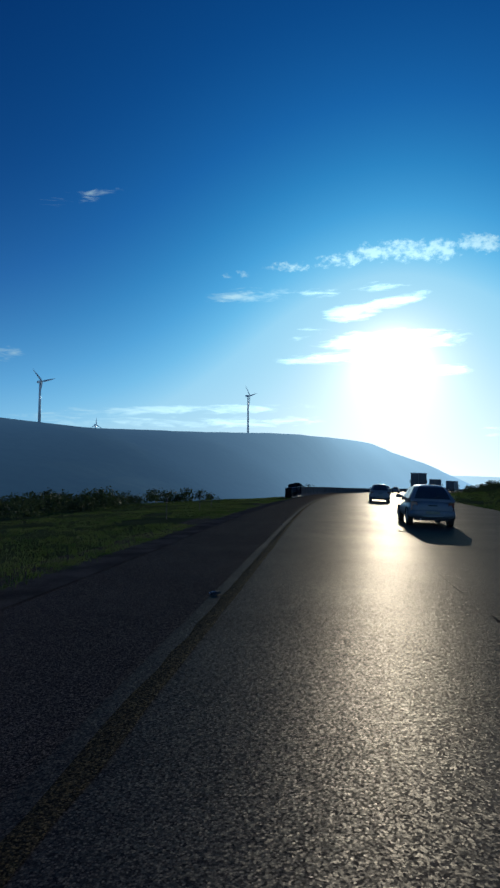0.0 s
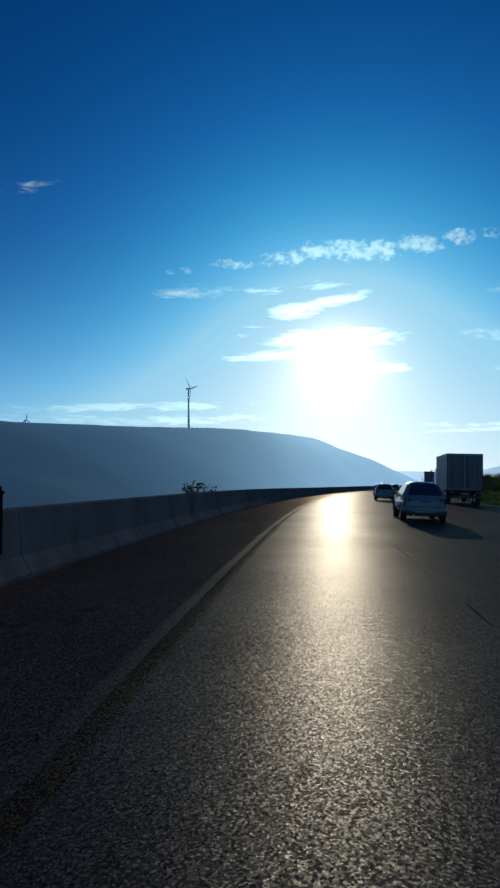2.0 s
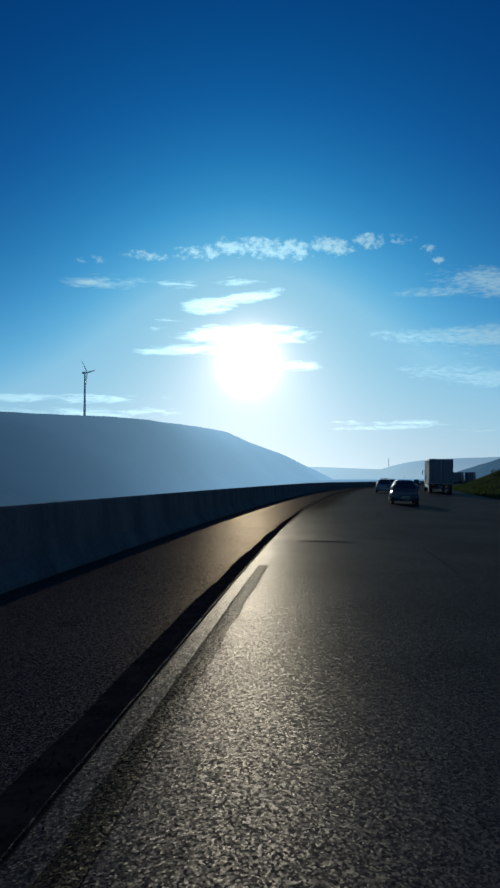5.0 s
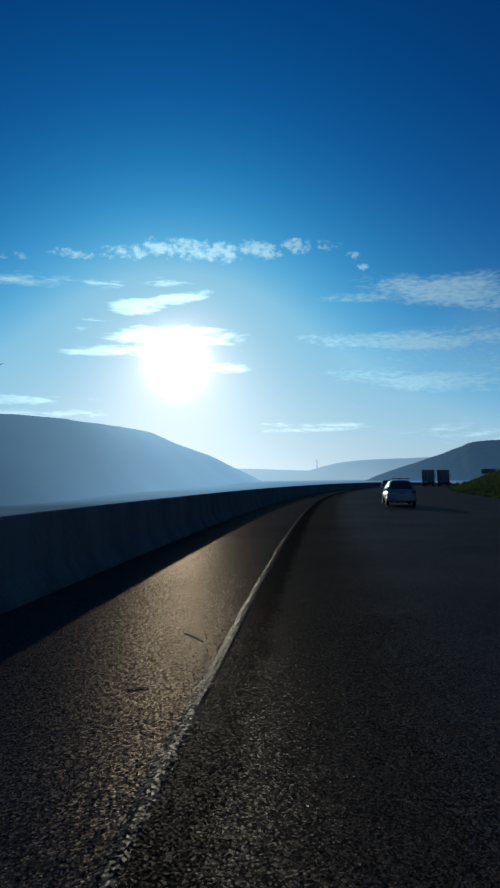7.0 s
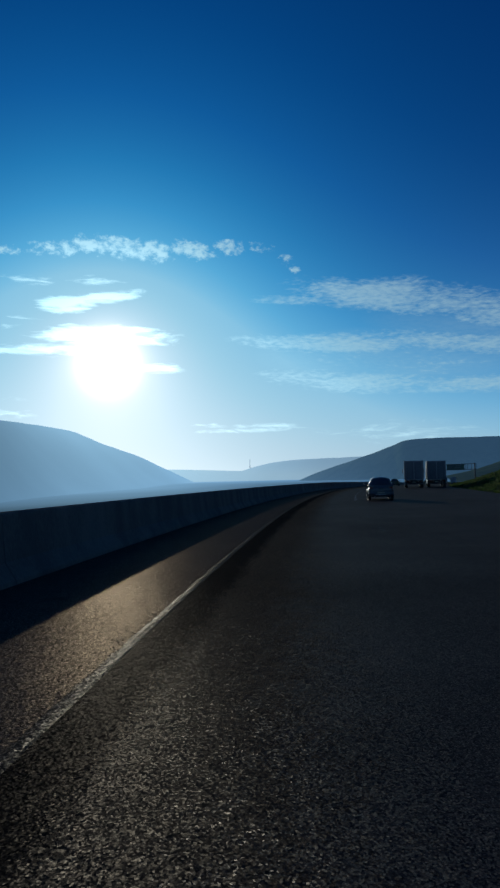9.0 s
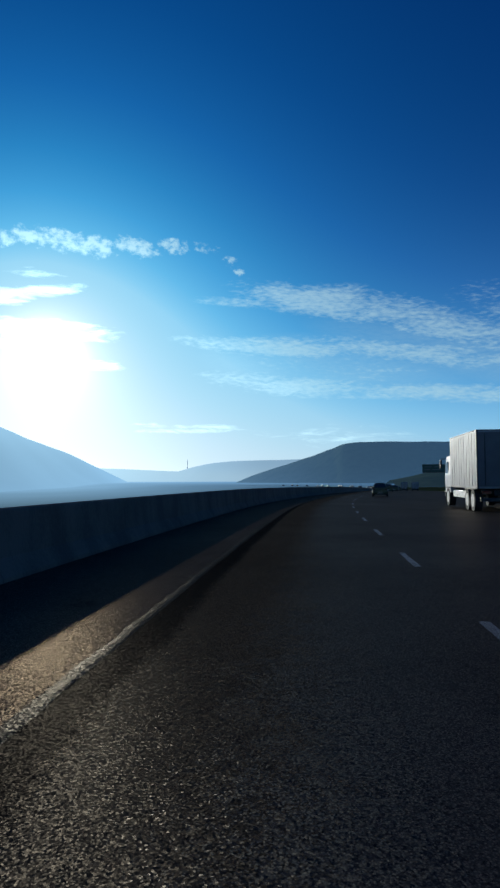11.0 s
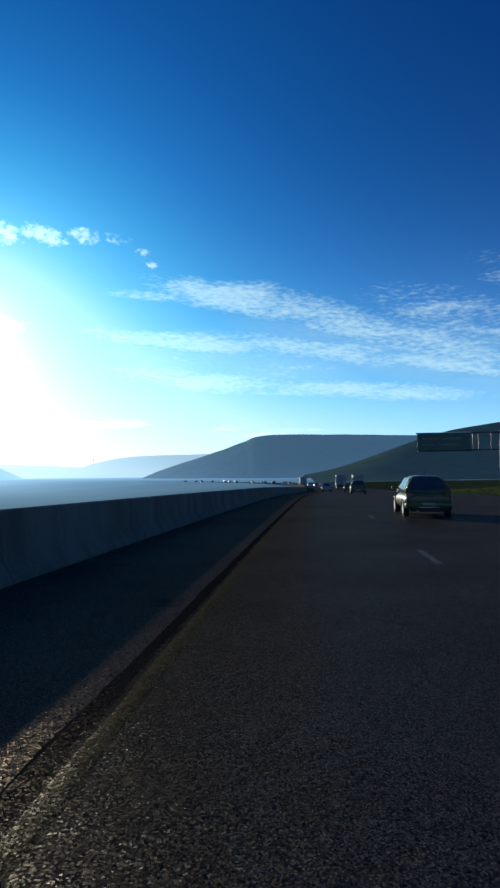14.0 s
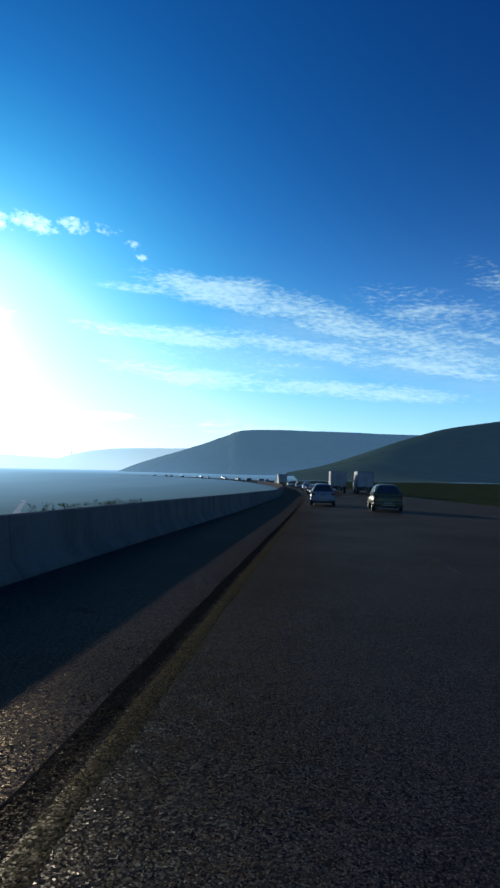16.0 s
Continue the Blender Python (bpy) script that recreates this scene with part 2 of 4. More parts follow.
def asphalt(name, dark, light, gloss, rough, tilt=0.22, grain=120.0, tint=(1.0, 0.92, 0.8), over=None):
    """Rolled asphalt: single stone chips with faces tilted at random, in patches and wheel-worn streaks.
    over: (dark, light, share of gloss) of a worn or darker layer that lies on it where the mesh's "cover" is high."""
    m = bpy.data.materials.new(name)
    m.use_nodes = True
    t = m.node_tree
    t.nodes.remove(t.nodes["Principled BSDF"])
    N = Nodes(t)
    v = N.add("ShaderNodeTexCoord").outputs["Object"]
    chips = N.add("ShaderNodeTexVoronoi")
    chips.inputs["Scale"].default_value = grain
    t.links.new(v, chips.inputs["Vector"])
    rnd = N.add("ShaderNodeSeparateColor")
    t.links.new(chips.outputs["Color"], rnd.inputs[0])
    patch = N.noise(v, 0.35, 5.0, 0.6)
    f = N.math("ADD", N.math("MULTIPLY", patch, 0.4), N.math("MULTIPLY", rnd.outputs[0], 0.6))
    col = N.mix(N.ramp(f, 0.25, 0.8), dark, light)
    col = N.mix(N.ramp(N.noise(v, 1.7, 4.0), 0.62, 0.72, 0.0, 0.5), col, tuple(0.6 * c for c in dark))
    cover = None
    if over:
        at = N.add("ShaderNodeAttribute")
        at.attribute_name = "cover"
        ragged = N.math("MULTIPLY", N.math("SUBTRACT", N.math("ADD", N.noise(v, 6.0, 5.0, 0.7), N.math("MULTIPLY", rnd.outputs[2], 0.5)), 0.75), 1.1)
        cover = N.ramp(N.math("ADD", at.outputs["Fac"], ragged), 0.3, 0.7)
        col = N.mix(cover, col, N.mix(N.ramp(f, 0.25, 0.8), over[0], over[1]))
    gap = N.ramp(chips.outputs["Distance"], 0.25, 0.6, 1.0, 0.35)
    col = N.mix(1.0, col, N.combine(gap, gap, gap), "MULTIPLY")
    lean = N.add("ShaderNodeVectorMath", op="SUBTRACT")
    t.links.new(chips.outputs["Color"], lean.inputs[0])
    lean.inputs[1].default_value = (0.5, 0.5, 0.5)
    sc = N.add("ShaderNodeVectorMath", op="SCALE")
    t.links.new(lean.outputs[0], sc.inputs[0])
    sc.inputs["Scale"].default_value = tilt
    ad = N.add("ShaderNodeVectorMath", op="ADD")
    t.links.new(N.add("ShaderNodeNewGeometry").outputs["Normal"], ad.inputs[0])
    t.links.new(sc.outputs[0], ad.inputs[1])
    nm = N.add("ShaderNodeVectorMath", op="NORMALIZE")
    t.links.new(ad.outputs[0], nm.inputs[0])
    di = N.add("ShaderNodeBsdfDiffuse")
    di.inputs["Roughness"].default_value = 0.5
    t.links.new(col, di.inputs["Color"])
    gl = N.add("ShaderNodeBsdfGlossy")
    gl.inputs["Color"].default_value = (*tint, 1)
    gl.inputs["Roughness"].default_value = rough
    t.links.new(nm.outputs[0], gl.inputs["Normal"])
    t.links.new(nm.outputs[0], di.inputs["Normal"])
    mx = N.add("ShaderNodeMixShader")
    lw = N.add("ShaderNodeLayerWeight")
    lw.inputs["Blend"].default_value = 0.5
    graze = N.math("MULTIPLY", N.math("POWER", lw.outputs["Facing"], 7.0), gloss * 0.9)
    amount = N.math("MULTIPLY", N.ramp(N.math("ADD", N.math("MULTIPLY", patch, 0.6), N.math("MULTIPLY", rnd.outputs[1], 0.5)), 0.2, 0.9, 0.6, 1.4), N.math("ADD", gloss * 0.75, graze))
    if over:
        amount = N.math("MULTIPLY", amount, N.math("ADD", 1.0, N.math("MULTIPLY", cover, over[2] - 1.0)))
    t.links.new(amount, mx.inputs[0])
    t.links.new(di.outputs[0], mx.inputs[1])
    t.links.new(gl.outputs[0], mx.inputs[2])
    t.links.new(mx.outputs[0], t.nodes["Material Output"].inputs[0])
    return m


# emission colours and reach of the haze painted on the far land
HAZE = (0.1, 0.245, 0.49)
# extra glow painted on slopes that lie towards the sun
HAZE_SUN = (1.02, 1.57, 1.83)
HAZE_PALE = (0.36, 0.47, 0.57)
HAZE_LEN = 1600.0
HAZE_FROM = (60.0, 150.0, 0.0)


def far_hill(name, a, b, thick=1.0, low=0.9):
    """Far slope, grass and scrub; emission paints haze, growing with distance from the road."""
    m = bpy.data.materials.new(name)
    m.use_nodes = True
    t = m.node_tree
    N = Nodes(t)
    t.nodes.remove(t.nodes["Principled BSDF"])
    p = N.add("ShaderNodeBsdfDiffuse")
    geo = N.add("ShaderNodeNewGeometry").outputs["Position"]
    f = N.math("ADD", N.math("MULTIPLY", N.noise(geo, 0.006, 6.0, 0.65), 0.6), N.math("MULTIPLY", N.noise(geo, 0.05, 4.0), 0.4))
    t.links.new(N.mix(N.ramp(f, 0.36, 0.62), a, b), p.inputs["Color"])
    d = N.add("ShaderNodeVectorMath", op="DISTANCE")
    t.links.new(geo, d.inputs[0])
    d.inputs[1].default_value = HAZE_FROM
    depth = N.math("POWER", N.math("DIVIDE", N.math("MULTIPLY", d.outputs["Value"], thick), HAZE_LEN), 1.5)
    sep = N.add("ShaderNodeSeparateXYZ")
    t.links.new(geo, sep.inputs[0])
    # painted haze thickens on low ground
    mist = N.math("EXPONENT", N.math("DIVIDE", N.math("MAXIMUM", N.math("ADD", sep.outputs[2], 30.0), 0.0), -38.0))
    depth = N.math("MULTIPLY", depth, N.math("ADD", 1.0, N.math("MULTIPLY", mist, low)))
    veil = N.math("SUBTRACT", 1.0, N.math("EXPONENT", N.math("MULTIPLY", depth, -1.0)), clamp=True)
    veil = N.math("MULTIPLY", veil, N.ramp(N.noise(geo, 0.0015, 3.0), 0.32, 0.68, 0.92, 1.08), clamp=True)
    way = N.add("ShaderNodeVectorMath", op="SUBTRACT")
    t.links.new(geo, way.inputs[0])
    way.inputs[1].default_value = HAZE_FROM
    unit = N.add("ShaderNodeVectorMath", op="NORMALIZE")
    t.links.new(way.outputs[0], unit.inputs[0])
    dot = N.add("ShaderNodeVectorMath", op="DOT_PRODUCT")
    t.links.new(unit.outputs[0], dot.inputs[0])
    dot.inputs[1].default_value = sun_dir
    # sunward brightening put into the emission by angle from the sun
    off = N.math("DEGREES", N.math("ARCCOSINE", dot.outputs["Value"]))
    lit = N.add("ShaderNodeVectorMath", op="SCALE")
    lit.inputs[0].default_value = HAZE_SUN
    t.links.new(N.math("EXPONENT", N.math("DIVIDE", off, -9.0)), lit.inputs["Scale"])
    haze_glow = N.mix(1.0, N.mix(N.ramp(depth, 1.9, 3.4, 0.0, 0.75), HAZE, HAZE_PALE), lit.outputs[0], "ADD")
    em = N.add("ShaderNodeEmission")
    t.links.new(haze_glow, em.inputs[0])
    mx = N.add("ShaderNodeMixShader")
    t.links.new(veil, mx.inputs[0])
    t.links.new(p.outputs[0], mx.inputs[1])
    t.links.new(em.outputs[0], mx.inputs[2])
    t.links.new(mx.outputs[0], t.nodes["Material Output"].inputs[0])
    return m


LANE_DARK, LANE_LIGHT, LANE_TINT = (0.034, 0.0255, 0.02), (0.105, 0.077, 0.056), (1.0, 0.9, 0.77)
M_LANE = asphalt("asphalt_lane", LANE_DARK, LANE_LIGHT, 0.04, 0.42, 0.2, 95.0, LANE_TINT)
M_SHOULDER = asphalt("asphalt_shoulder", (0.066, 0.055, 0.048), (0.18, 0.143, 0.118), 0.0125, 0.38, 0.3, 95.0, (1.0, 0.8, 0.58))
M_CHIP = asphalt("loose_chippings", (0.05, 0.04, 0.03), (0.165, 0.132, 0.095), 0.018, 0.42, 0.35, 70.0)
RAVEL_DARK, RAVEL_LIGHT = (0.066, 0.044, 0.025), (0.185, 0.121, 0.066)
M_RAVEL = asphalt("ravelled_asphalt", LANE_DARK, LANE_LIGHT, 0.04, 0.42, 0.34, 105.0, LANE_TINT, (RAVEL_DARK, RAVEL_LIGHT, 0.24))
M_DARK_EDGE = asphalt("bitumen_seal", RAVEL_DARK, RAVEL_LIGHT, 0.01, 0.42, 0.34, 105.0, LANE_TINT, ((0.011, 0.0095, 0.0085), (0.034, 0.027, 0.022), 0.45))
M_YELLOW = asphalt("worn_yellow_paint", (0.05, 0.036, 0.017), (0.24, 0.15, 0.042), 0.012, 0.42, 0.3, 100.0)
M_OLDYELLOW = asphalt("faded_yellow_paint", (0.04, 0.03, 0.017), (0.16, 0.108, 0.04), 0.016, 0.42, 0.26, 95.0)
M_WHITE = asphalt("worn_white_paint", (0.22, 0.215, 0.21), (0.6, 0.59, 0.57), 0.03, 0.36, 0.15)
M_CRACK = surface("crack_bitumen", (0.026, 0.022, 0.018), (0.052, 0.043, 0.035), 5.0, 0.8, spec=0.05)
M_FAINT = asphalt("faded_white_paint", (0.036, 0.031, 0.027), (0.16, 0.145, 0.13), 0.03, 0.36, 0.15)
M_WORN = asphalt("half_worn_white_paint", (0.09, 0.085, 0.08), (0.36, 0.345, 0.33), 0.03, 0.36, 0.15)
M_CONC = surface("barrier_concrete", (0.15, 0.132, 0.115), (0.225, 0.2, 0.175), 1.2, 0.9, spec=0.1, bump=0.25, bump_scale=25, stretch=(1, 1, 0.4))
M_GRASS = surface("verge_grass", (0.042, 0.054, 0.024), (0.078, 0.088, 0.04), 0.35, 0.9, bump=0.9, bump_scale=8, spec=0.03)
M_BARK = surface("scrub_twigs", (0.05, 0.04, 0.03), (0.12, 0.1, 0.08), 5.0, 0.9)
M_DRY = surface("dry_wood", (0.3, 0.25, 0.19), (0.45, 0.39, 0.3), 6.0, 0.8)
M_DIRT = surface("roadside_dirt", (0.055, 0.047, 0.038), (0.12, 0.1, 0.08), 1.2, 0.95, spec=0.08, bump=0.8, bump_scale=12)
def leafy(name, a, b, through_light):
    """Thin leaves and blades: part of the light passes through them."""
    m = surface(name, a, b, 0.6, 0.8, spec=0.15)
    t = m.node_tree
    N = Nodes(t)
    p = t.nodes["Principled BSDF"]
    tr = N.add("ShaderNodeBsdfTranslucent")
    t.links.new(p.inputs["Base Color"].links[0].from_socket, tr.inputs["Color"])
    mx = N.add("ShaderNodeMixShader")
    mx.inputs[0].default_value = through_light
    t.links.new(p.outputs[0], mx.inputs[1])
    t.links.new(tr.outputs[0], mx.inputs[2])
    t.links.new(mx.outputs[0], t.nodes["Material Output"].inputs[0])
    return m


M_BLADE = leafy("grass_blades", (0.028, 0.06, 0.014), (0.08, 0.105, 0.032), 0.4)
M_SCRUB = leafy("scrub_leaves", (0.02, 0.035, 0.014), (0.055, 0.075, 0.03), 0.2)
# meadow, track and hills carry the painted haze; thick and low scale it
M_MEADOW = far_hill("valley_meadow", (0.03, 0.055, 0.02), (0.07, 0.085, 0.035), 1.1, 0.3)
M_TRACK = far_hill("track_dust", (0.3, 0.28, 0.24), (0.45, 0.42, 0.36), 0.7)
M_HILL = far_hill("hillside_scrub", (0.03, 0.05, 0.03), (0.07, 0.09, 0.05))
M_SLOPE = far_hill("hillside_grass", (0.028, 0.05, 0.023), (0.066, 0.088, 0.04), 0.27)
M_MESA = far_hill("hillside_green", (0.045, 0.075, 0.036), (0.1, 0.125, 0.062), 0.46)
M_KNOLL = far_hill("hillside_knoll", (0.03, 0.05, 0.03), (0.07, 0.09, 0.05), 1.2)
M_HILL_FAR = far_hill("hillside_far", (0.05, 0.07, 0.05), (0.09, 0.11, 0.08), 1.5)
M_STEEL = surface("galvanised_steel", (0.4, 0.41, 0.42), (0.6, 0.61, 0.62), 8.0, 0.35, metal=0.9, rough_var=0.1)
M_OLDSTEEL = surface("weathered_steel", (0.1, 0.1, 0.105), (0.22, 0.22, 0.225), 8.0, 0.28, metal=0.9, rough_var=0.08)
M_DARKSTEEL = surface("dark_painted_steel", (0.03, 0.032, 0.035), (0.06, 0.063, 0.066), 5.0, 0.5, rough_var=0.1)
M_TURB = surface("turbine_white", (0.6, 0.61, 0.62), (0.75, 0.76, 0.77), 0.1, 0.4)
M_RUBBER = surface("tyre_rubber", (0.015, 0.015, 0.015), (0.03, 0.03, 0.03), 20, 0.8)
M_RIM = surface("alloy_rim", (0.35, 0.35, 0.36), (0.5, 0.5, 0.5), 9, 0.35, metal=0.8)
M_GLASS = surface("tinted_car_glass", (0.04, 0.043, 0.047), (0.06, 0.064, 0.07), 2, 0.12, spec=0.6)
M_TRIM = surface("black_plastic_trim", (0.015, 0.015, 0.016), (0.035, 0.035, 0.036), 12, 0.6)
M_LAMP = surface("red_tail_lamp", (0.09, 0.006, 0.006), (0.15, 0.01, 0.008), 5, 0.2, coat=0.6)
M_PLATE = surface("number_plate", (0.24, 0.22, 0.15), (0.32, 0.3, 0.22), 10, 0.4)
M_SIGN = surface("sign_face", (0.02, 0.06, 0.045), (0.03, 0.085, 0.06), 1.0, 0.45)
M_BARS = surface("sign_lettering", (0.09, 0.11, 0.105), (0.14, 0.16, 0.155), 3.0, 0.5)
M_TARP = surface("dark_cover", (0.008, 0.009, 0.011), (0.02, 0.021, 0.024), 3.0, 0.8, spec=0.08, bump=0.6, bump_scale=9)


def paint(name, c, metal=0.3):
    return surface(name, tuple(0.9 * v for v in c), tuple(min(1.0, 1.1 * v) for v in c), 1.5, 0.4, metal=metal, coat=0.25, rough_var=0.05, spec=0.35)


M_SILVER = paint("silver_paint", (0.23, 0.238, 0.255), 0.2)
M_GREYCAR = paint("grey_paint", (0.09, 0.095, 0.1), 0.1)
M_OLIVE = paint("pale_gold_paint", (0.105, 0.094, 0.038), 0.1)
M_WHITECAR = paint("white_paint", (0.6, 0.6, 0.58), 0.0)
M_DARKCAR = paint("dark_blue_paint", (0.03, 0.04, 0.07), 0.3)
M_BOX = surface("truck_box_panels", (0.24, 0.24, 0.245), (0.34, 0.34, 0.345), 0.6, 0.45, rough_var=0.1)
M_BOXDARK = surface("truck_door_panels", (0.1, 0.1, 0.115), (0.14, 0.14, 0.155), 0.7, 0.5, rough_var=0.1)


# ---------------------------------------------------------------- mesh helpers
def mesh_from(name, verts, faces, material, smooth=False):
    me = bpy.data.meshes.new(name)
    me.from_pydata([tuple(v) for v in verts], [], faces)
    me.materials.append(material)
    if smooth:
        me.polygons.foreach_set("use_smooth", [True] * len(me.polygons))
    me.update()
    return me


def bm_mesh(name, bm, material, smooth=False):
    bmesh.ops.recalc_face_normals(bm, faces=bm.faces[:])
    me = bpy.data.meshes.new(name)
    bm.to_mesh(me)
    bm.free()
    me.materials.append(material)
    if smooth:
        me.polygons.foreach_set("use_smooth", [True] * len(me.polygons))
    return me


def part(name, bm, material, parent, label="", smooth=False):
    """Links a bmesh (or a ready mesh) as one mesh object under a thing or a part."""
    me = bm if isinstance(bm, bpy.types.Mesh) else bm_mesh(name, bm, material, smooth)
    ob = new(name, me)
    ob.parent = parent
    if label:
        ob["label"] = label
    return ob


def box(w, d, h, at=(0, 0, 0), bevel=0.0, bm=None, taper=1.0, segs=2):
    """A bevelled box, centred in x and y, standing on at; taper narrows its top."""
    bm = bm or bmesh.new()
    made = bmesh.ops.create_cube(bm, size=1.0)["verts"]
    for v in made:
        k = taper if v.co.z > 0 else 1.0
        v.co = Vector((v.co.x * w * k + at[0], v.co.y * d * k + at[1], (v.co.z + 0.5) * h + at[2]))
    if bevel:
        edges = list({e for v in made for e in v.link_edges})
        bmesh.ops.bevel(bm, geom=edges, offset=bevel, segments=segs, affect="EDGES", profile=0.6)
    return bm


def tube(points, radius, bm=None, sides=8, r_end=None):
    """A round bar through points."""
    bm = bm or bmesh.new()
    pts = [Vector(p) for p in points]
    rings = []
    for i, p in enumerate(pts):
        way = (pts[min(i + 1, len(pts) - 1)] - pts[max(i - 1, 0)]).normalized()
        side = way.cross(Vector((0, 0, 1)) if abs(way.z) < 0.9 else Vector((0, 1, 0))).normalized()
        up = side.cross(way)
        r = radius if r_end is None else radius + (r_end - radius) * i / (len(pts) - 1)
        rings.append([bm.verts.new(p + r * (math.cos(a) * side + math.sin(a) * up)) for a in [2 * math.pi * k / sides for k in range(sides)]])
    for a, b in zip(rings, rings[1:]):
        for k in range(sides):
            bm.faces.new((a[k], a[(k + 1) % sides], b[(k + 1) % sides], b[k]))
    bm.faces.new(rings[0][::-1])
    bm.faces.new(rings[-1])
    return bm


def loft(sections, close=True, caps=True, bm=None):
    bm = bm or bmesh.new()
    rings = [[bm.verts.new(p) for p in s] for s in sections]
    n = len(rings[0])
    for a, b in zip(rings, rings[1:]):
        for k in range(n if close else n - 1):
            bm.faces.new((a[k], a[(k + 1) % n], b[(k + 1) % n], b[k]))
    if caps:
        bm.faces.new(rings[0][::-1])
        bm.faces.new(rings[-1])
    return bm


# ---------------------------------------------------------------- road line
# points of the joint between shoulder and carriageway, in driving order
KNOTS = [
    (-12.5, -90.0, -0.3), (-6.5, -45.0, -0.1), (-1.35, 0.13, 0.00), (4.34, 44.85, 0.20), (12.89, 89.11, 0.25), (24.68, 132.62, -0.03), (39.68, 175.12, -0.28),
    (58.03, 216.27, -0.46), (79.10, 256.12, -0.75), (103.45, 294.08, -0.99), (130.55, 330.14, -1.25), (150.20, 352.91, -1.54),
    (171.02, 374.59, -1.86), (192.21, 395.86, -2.20), (213.61, 416.90, -2.62),
]


def extend(knots):
    """The road goes on in a long left-hand bend across the valley."""
    x, y, z = knots[-1]
    head = radians(47.0)
    out = list(knots)
    for i in range(17):
        step = 40.0
        k = 1 / 850.0
        if i < 2:
            k = 1 / 2500.0
        head -= step * k
        x, y = x + math.sin(head + step * k / 2) * step, y + math.cos(head + step * k / 2) * step
        z -= 0.86 if i < 2 else (0.45 if i < 5 else 0.2)
        out.append((x, y, z))
    return out


def sample_line(knots, step=2.0):
    p = np.array(knots)
    fine = []
    for i in range(len(p) - 1):
        a, b, c, d = p[max(i - 1, 0)], p[i], p[i + 1], p[min(i + 2, len(p) - 1)]
        m0, m1 = (c - a) / 2 if i else c - b, (d - b) / 2 if i + 2 < len(p) else c - b
        for u in np.linspace(0, 1, 40, endpoint=False):
            fine.append((2 * u**3 - 3 * u * u + 1) * b + (u**3 - 2 * u * u + u) * m0 + (-2 * u**3 + 3 * u * u) * c + (u**3 - u * u) * m1)
    fine.append(p[-1])
    fine = np.array(fine)
    s = np.concatenate([[0], np.cumsum(np.linalg.norm(np.diff(fine[:, :2], axis=0), axis=1))])
    zero = s[np.argmin(np.linalg.norm(fine[:, :2] - np.array(KNOTS[2][:2]), axis=1))]
    grid = np.arange(0, s[-1], step)
    pts = np.stack([np.interp(grid, s, fine[:, k]) for k in range(3)], 1)
    return grid - zero, pts


LINE_S, LINE_P = sample_line(extend(KNOTS))
tang = np.gradient(LINE_P[:, :2], axis=0)
tang /= np.linalg.norm(tang, axis=1)[:, None]
LINE_R = np.stack([tang[:, 1], -tang[:, 0]], 1)


def crossfall(s):
    """How steeply the carriageway falls to the right, in the bend."""
    return float(np.interp(s, [-80, 190, 330], [0.037, 0.037, 0.0]))


def road(s, u, h=0.0):
    """Place s metres along the road, u to the right of the shoulder joint, h above it."""
    x, y, z = (float(np.interp(s, LINE_S, LINE_P[:, k])) for k in range(3))
    rx, ry = (float(np.interp(s, LINE_S, LINE_R[:, k])) for k in range(2))
    return Vector((x + rx * u, y + ry * u, z + h - crossfall(s) * min(max(u - 1.3, 0.0), 14.0)))


def heading(s):
    rx, ry = (float(np.interp(s, LINE_S, LINE_R[:, k])) for k in range(2))
    return math.degrees(math.atan2(ry, rx))


def on_road(s, u, h=0.0, turn=0.0):
    p = road(s, u, h)
    return pose(p.x, p.y, p.z, 0, math.degrees(crossfall(s)) if u > 1.3 else 0, heading(s) + turn)


def right_edge(s):
    return float(np.interp(s, [-90, 20, 140, 300, 480, 560, 700], [11.0, 11.5, 13.8, 14.0, 16.5, 15.0, 11.0]))


def strip(name, ss, us, material, height=lambda s, u: 0.0, smooth=True):
    """A sheet along the road; us: function of s giving the lateral stations."""
    verts, faces = [], []
    n = None
    for s in ss:
        row = us(s)
        n = len(row)
        verts += [road(s, u, height(s, u)) for u in row]
    for i in range(len(ss) - 1):
        for j in range(n - 1):
            a = i * n + j
            faces.append((a, a + 1, a + n + 1, a + n))
    return mesh_from(name, verts, faces, material, smooth)


def stations(a, b, step):
    return list(np.arange(a, b + 0.01, step))


S_END = float(LINE_S[-1]) - 4
START = -80.0


# ---------------------------------------------------------------- ground, road, verges
def wob(s, k=0.0, f=1.0):
    return noise.noise(Vector((s * f, k, 0.3)))


SS = stations(START, 560, 2.0) + stations(566, S_END, 6.0)
tagged(new("road", strip("road", SS, lambda s: [0.0, 2.0, 3.4, 5.2, 7.0, 9.0, right_edge(s)], M_LANE)), "dark grey asphalt carriageway, sun-polished and dry", "road", kind="structure")
tagged(new("shoulder", strip("shoulder", SS, lambda s: [-3.6, -2.4, -1.2, 0.01], M_SHOULDER, lambda s, u: -0.03)), "dark worn asphalt hard shoulder beside the lane", "road shoulder", kind="structure")

# joint: a lip of bright chippings above a dark strip, further on an open crack that narrows
JS = stations(96, 540, 0.25)


def crack_width(s):
    return float(np.interp(s, [96, 112, 128, 148, 165, 188, 330, 355, 385, 402, 540], [0.02, 0.05, 0.12, 0.25, 0.25, 0.02, 0.02, 0.1, 0.09, 0.032, 0.028]))


def crack_path(s):
    return 0.035 * wob(s, 1, 0.55) + 0.02 * wob(s, 2, 1.9)


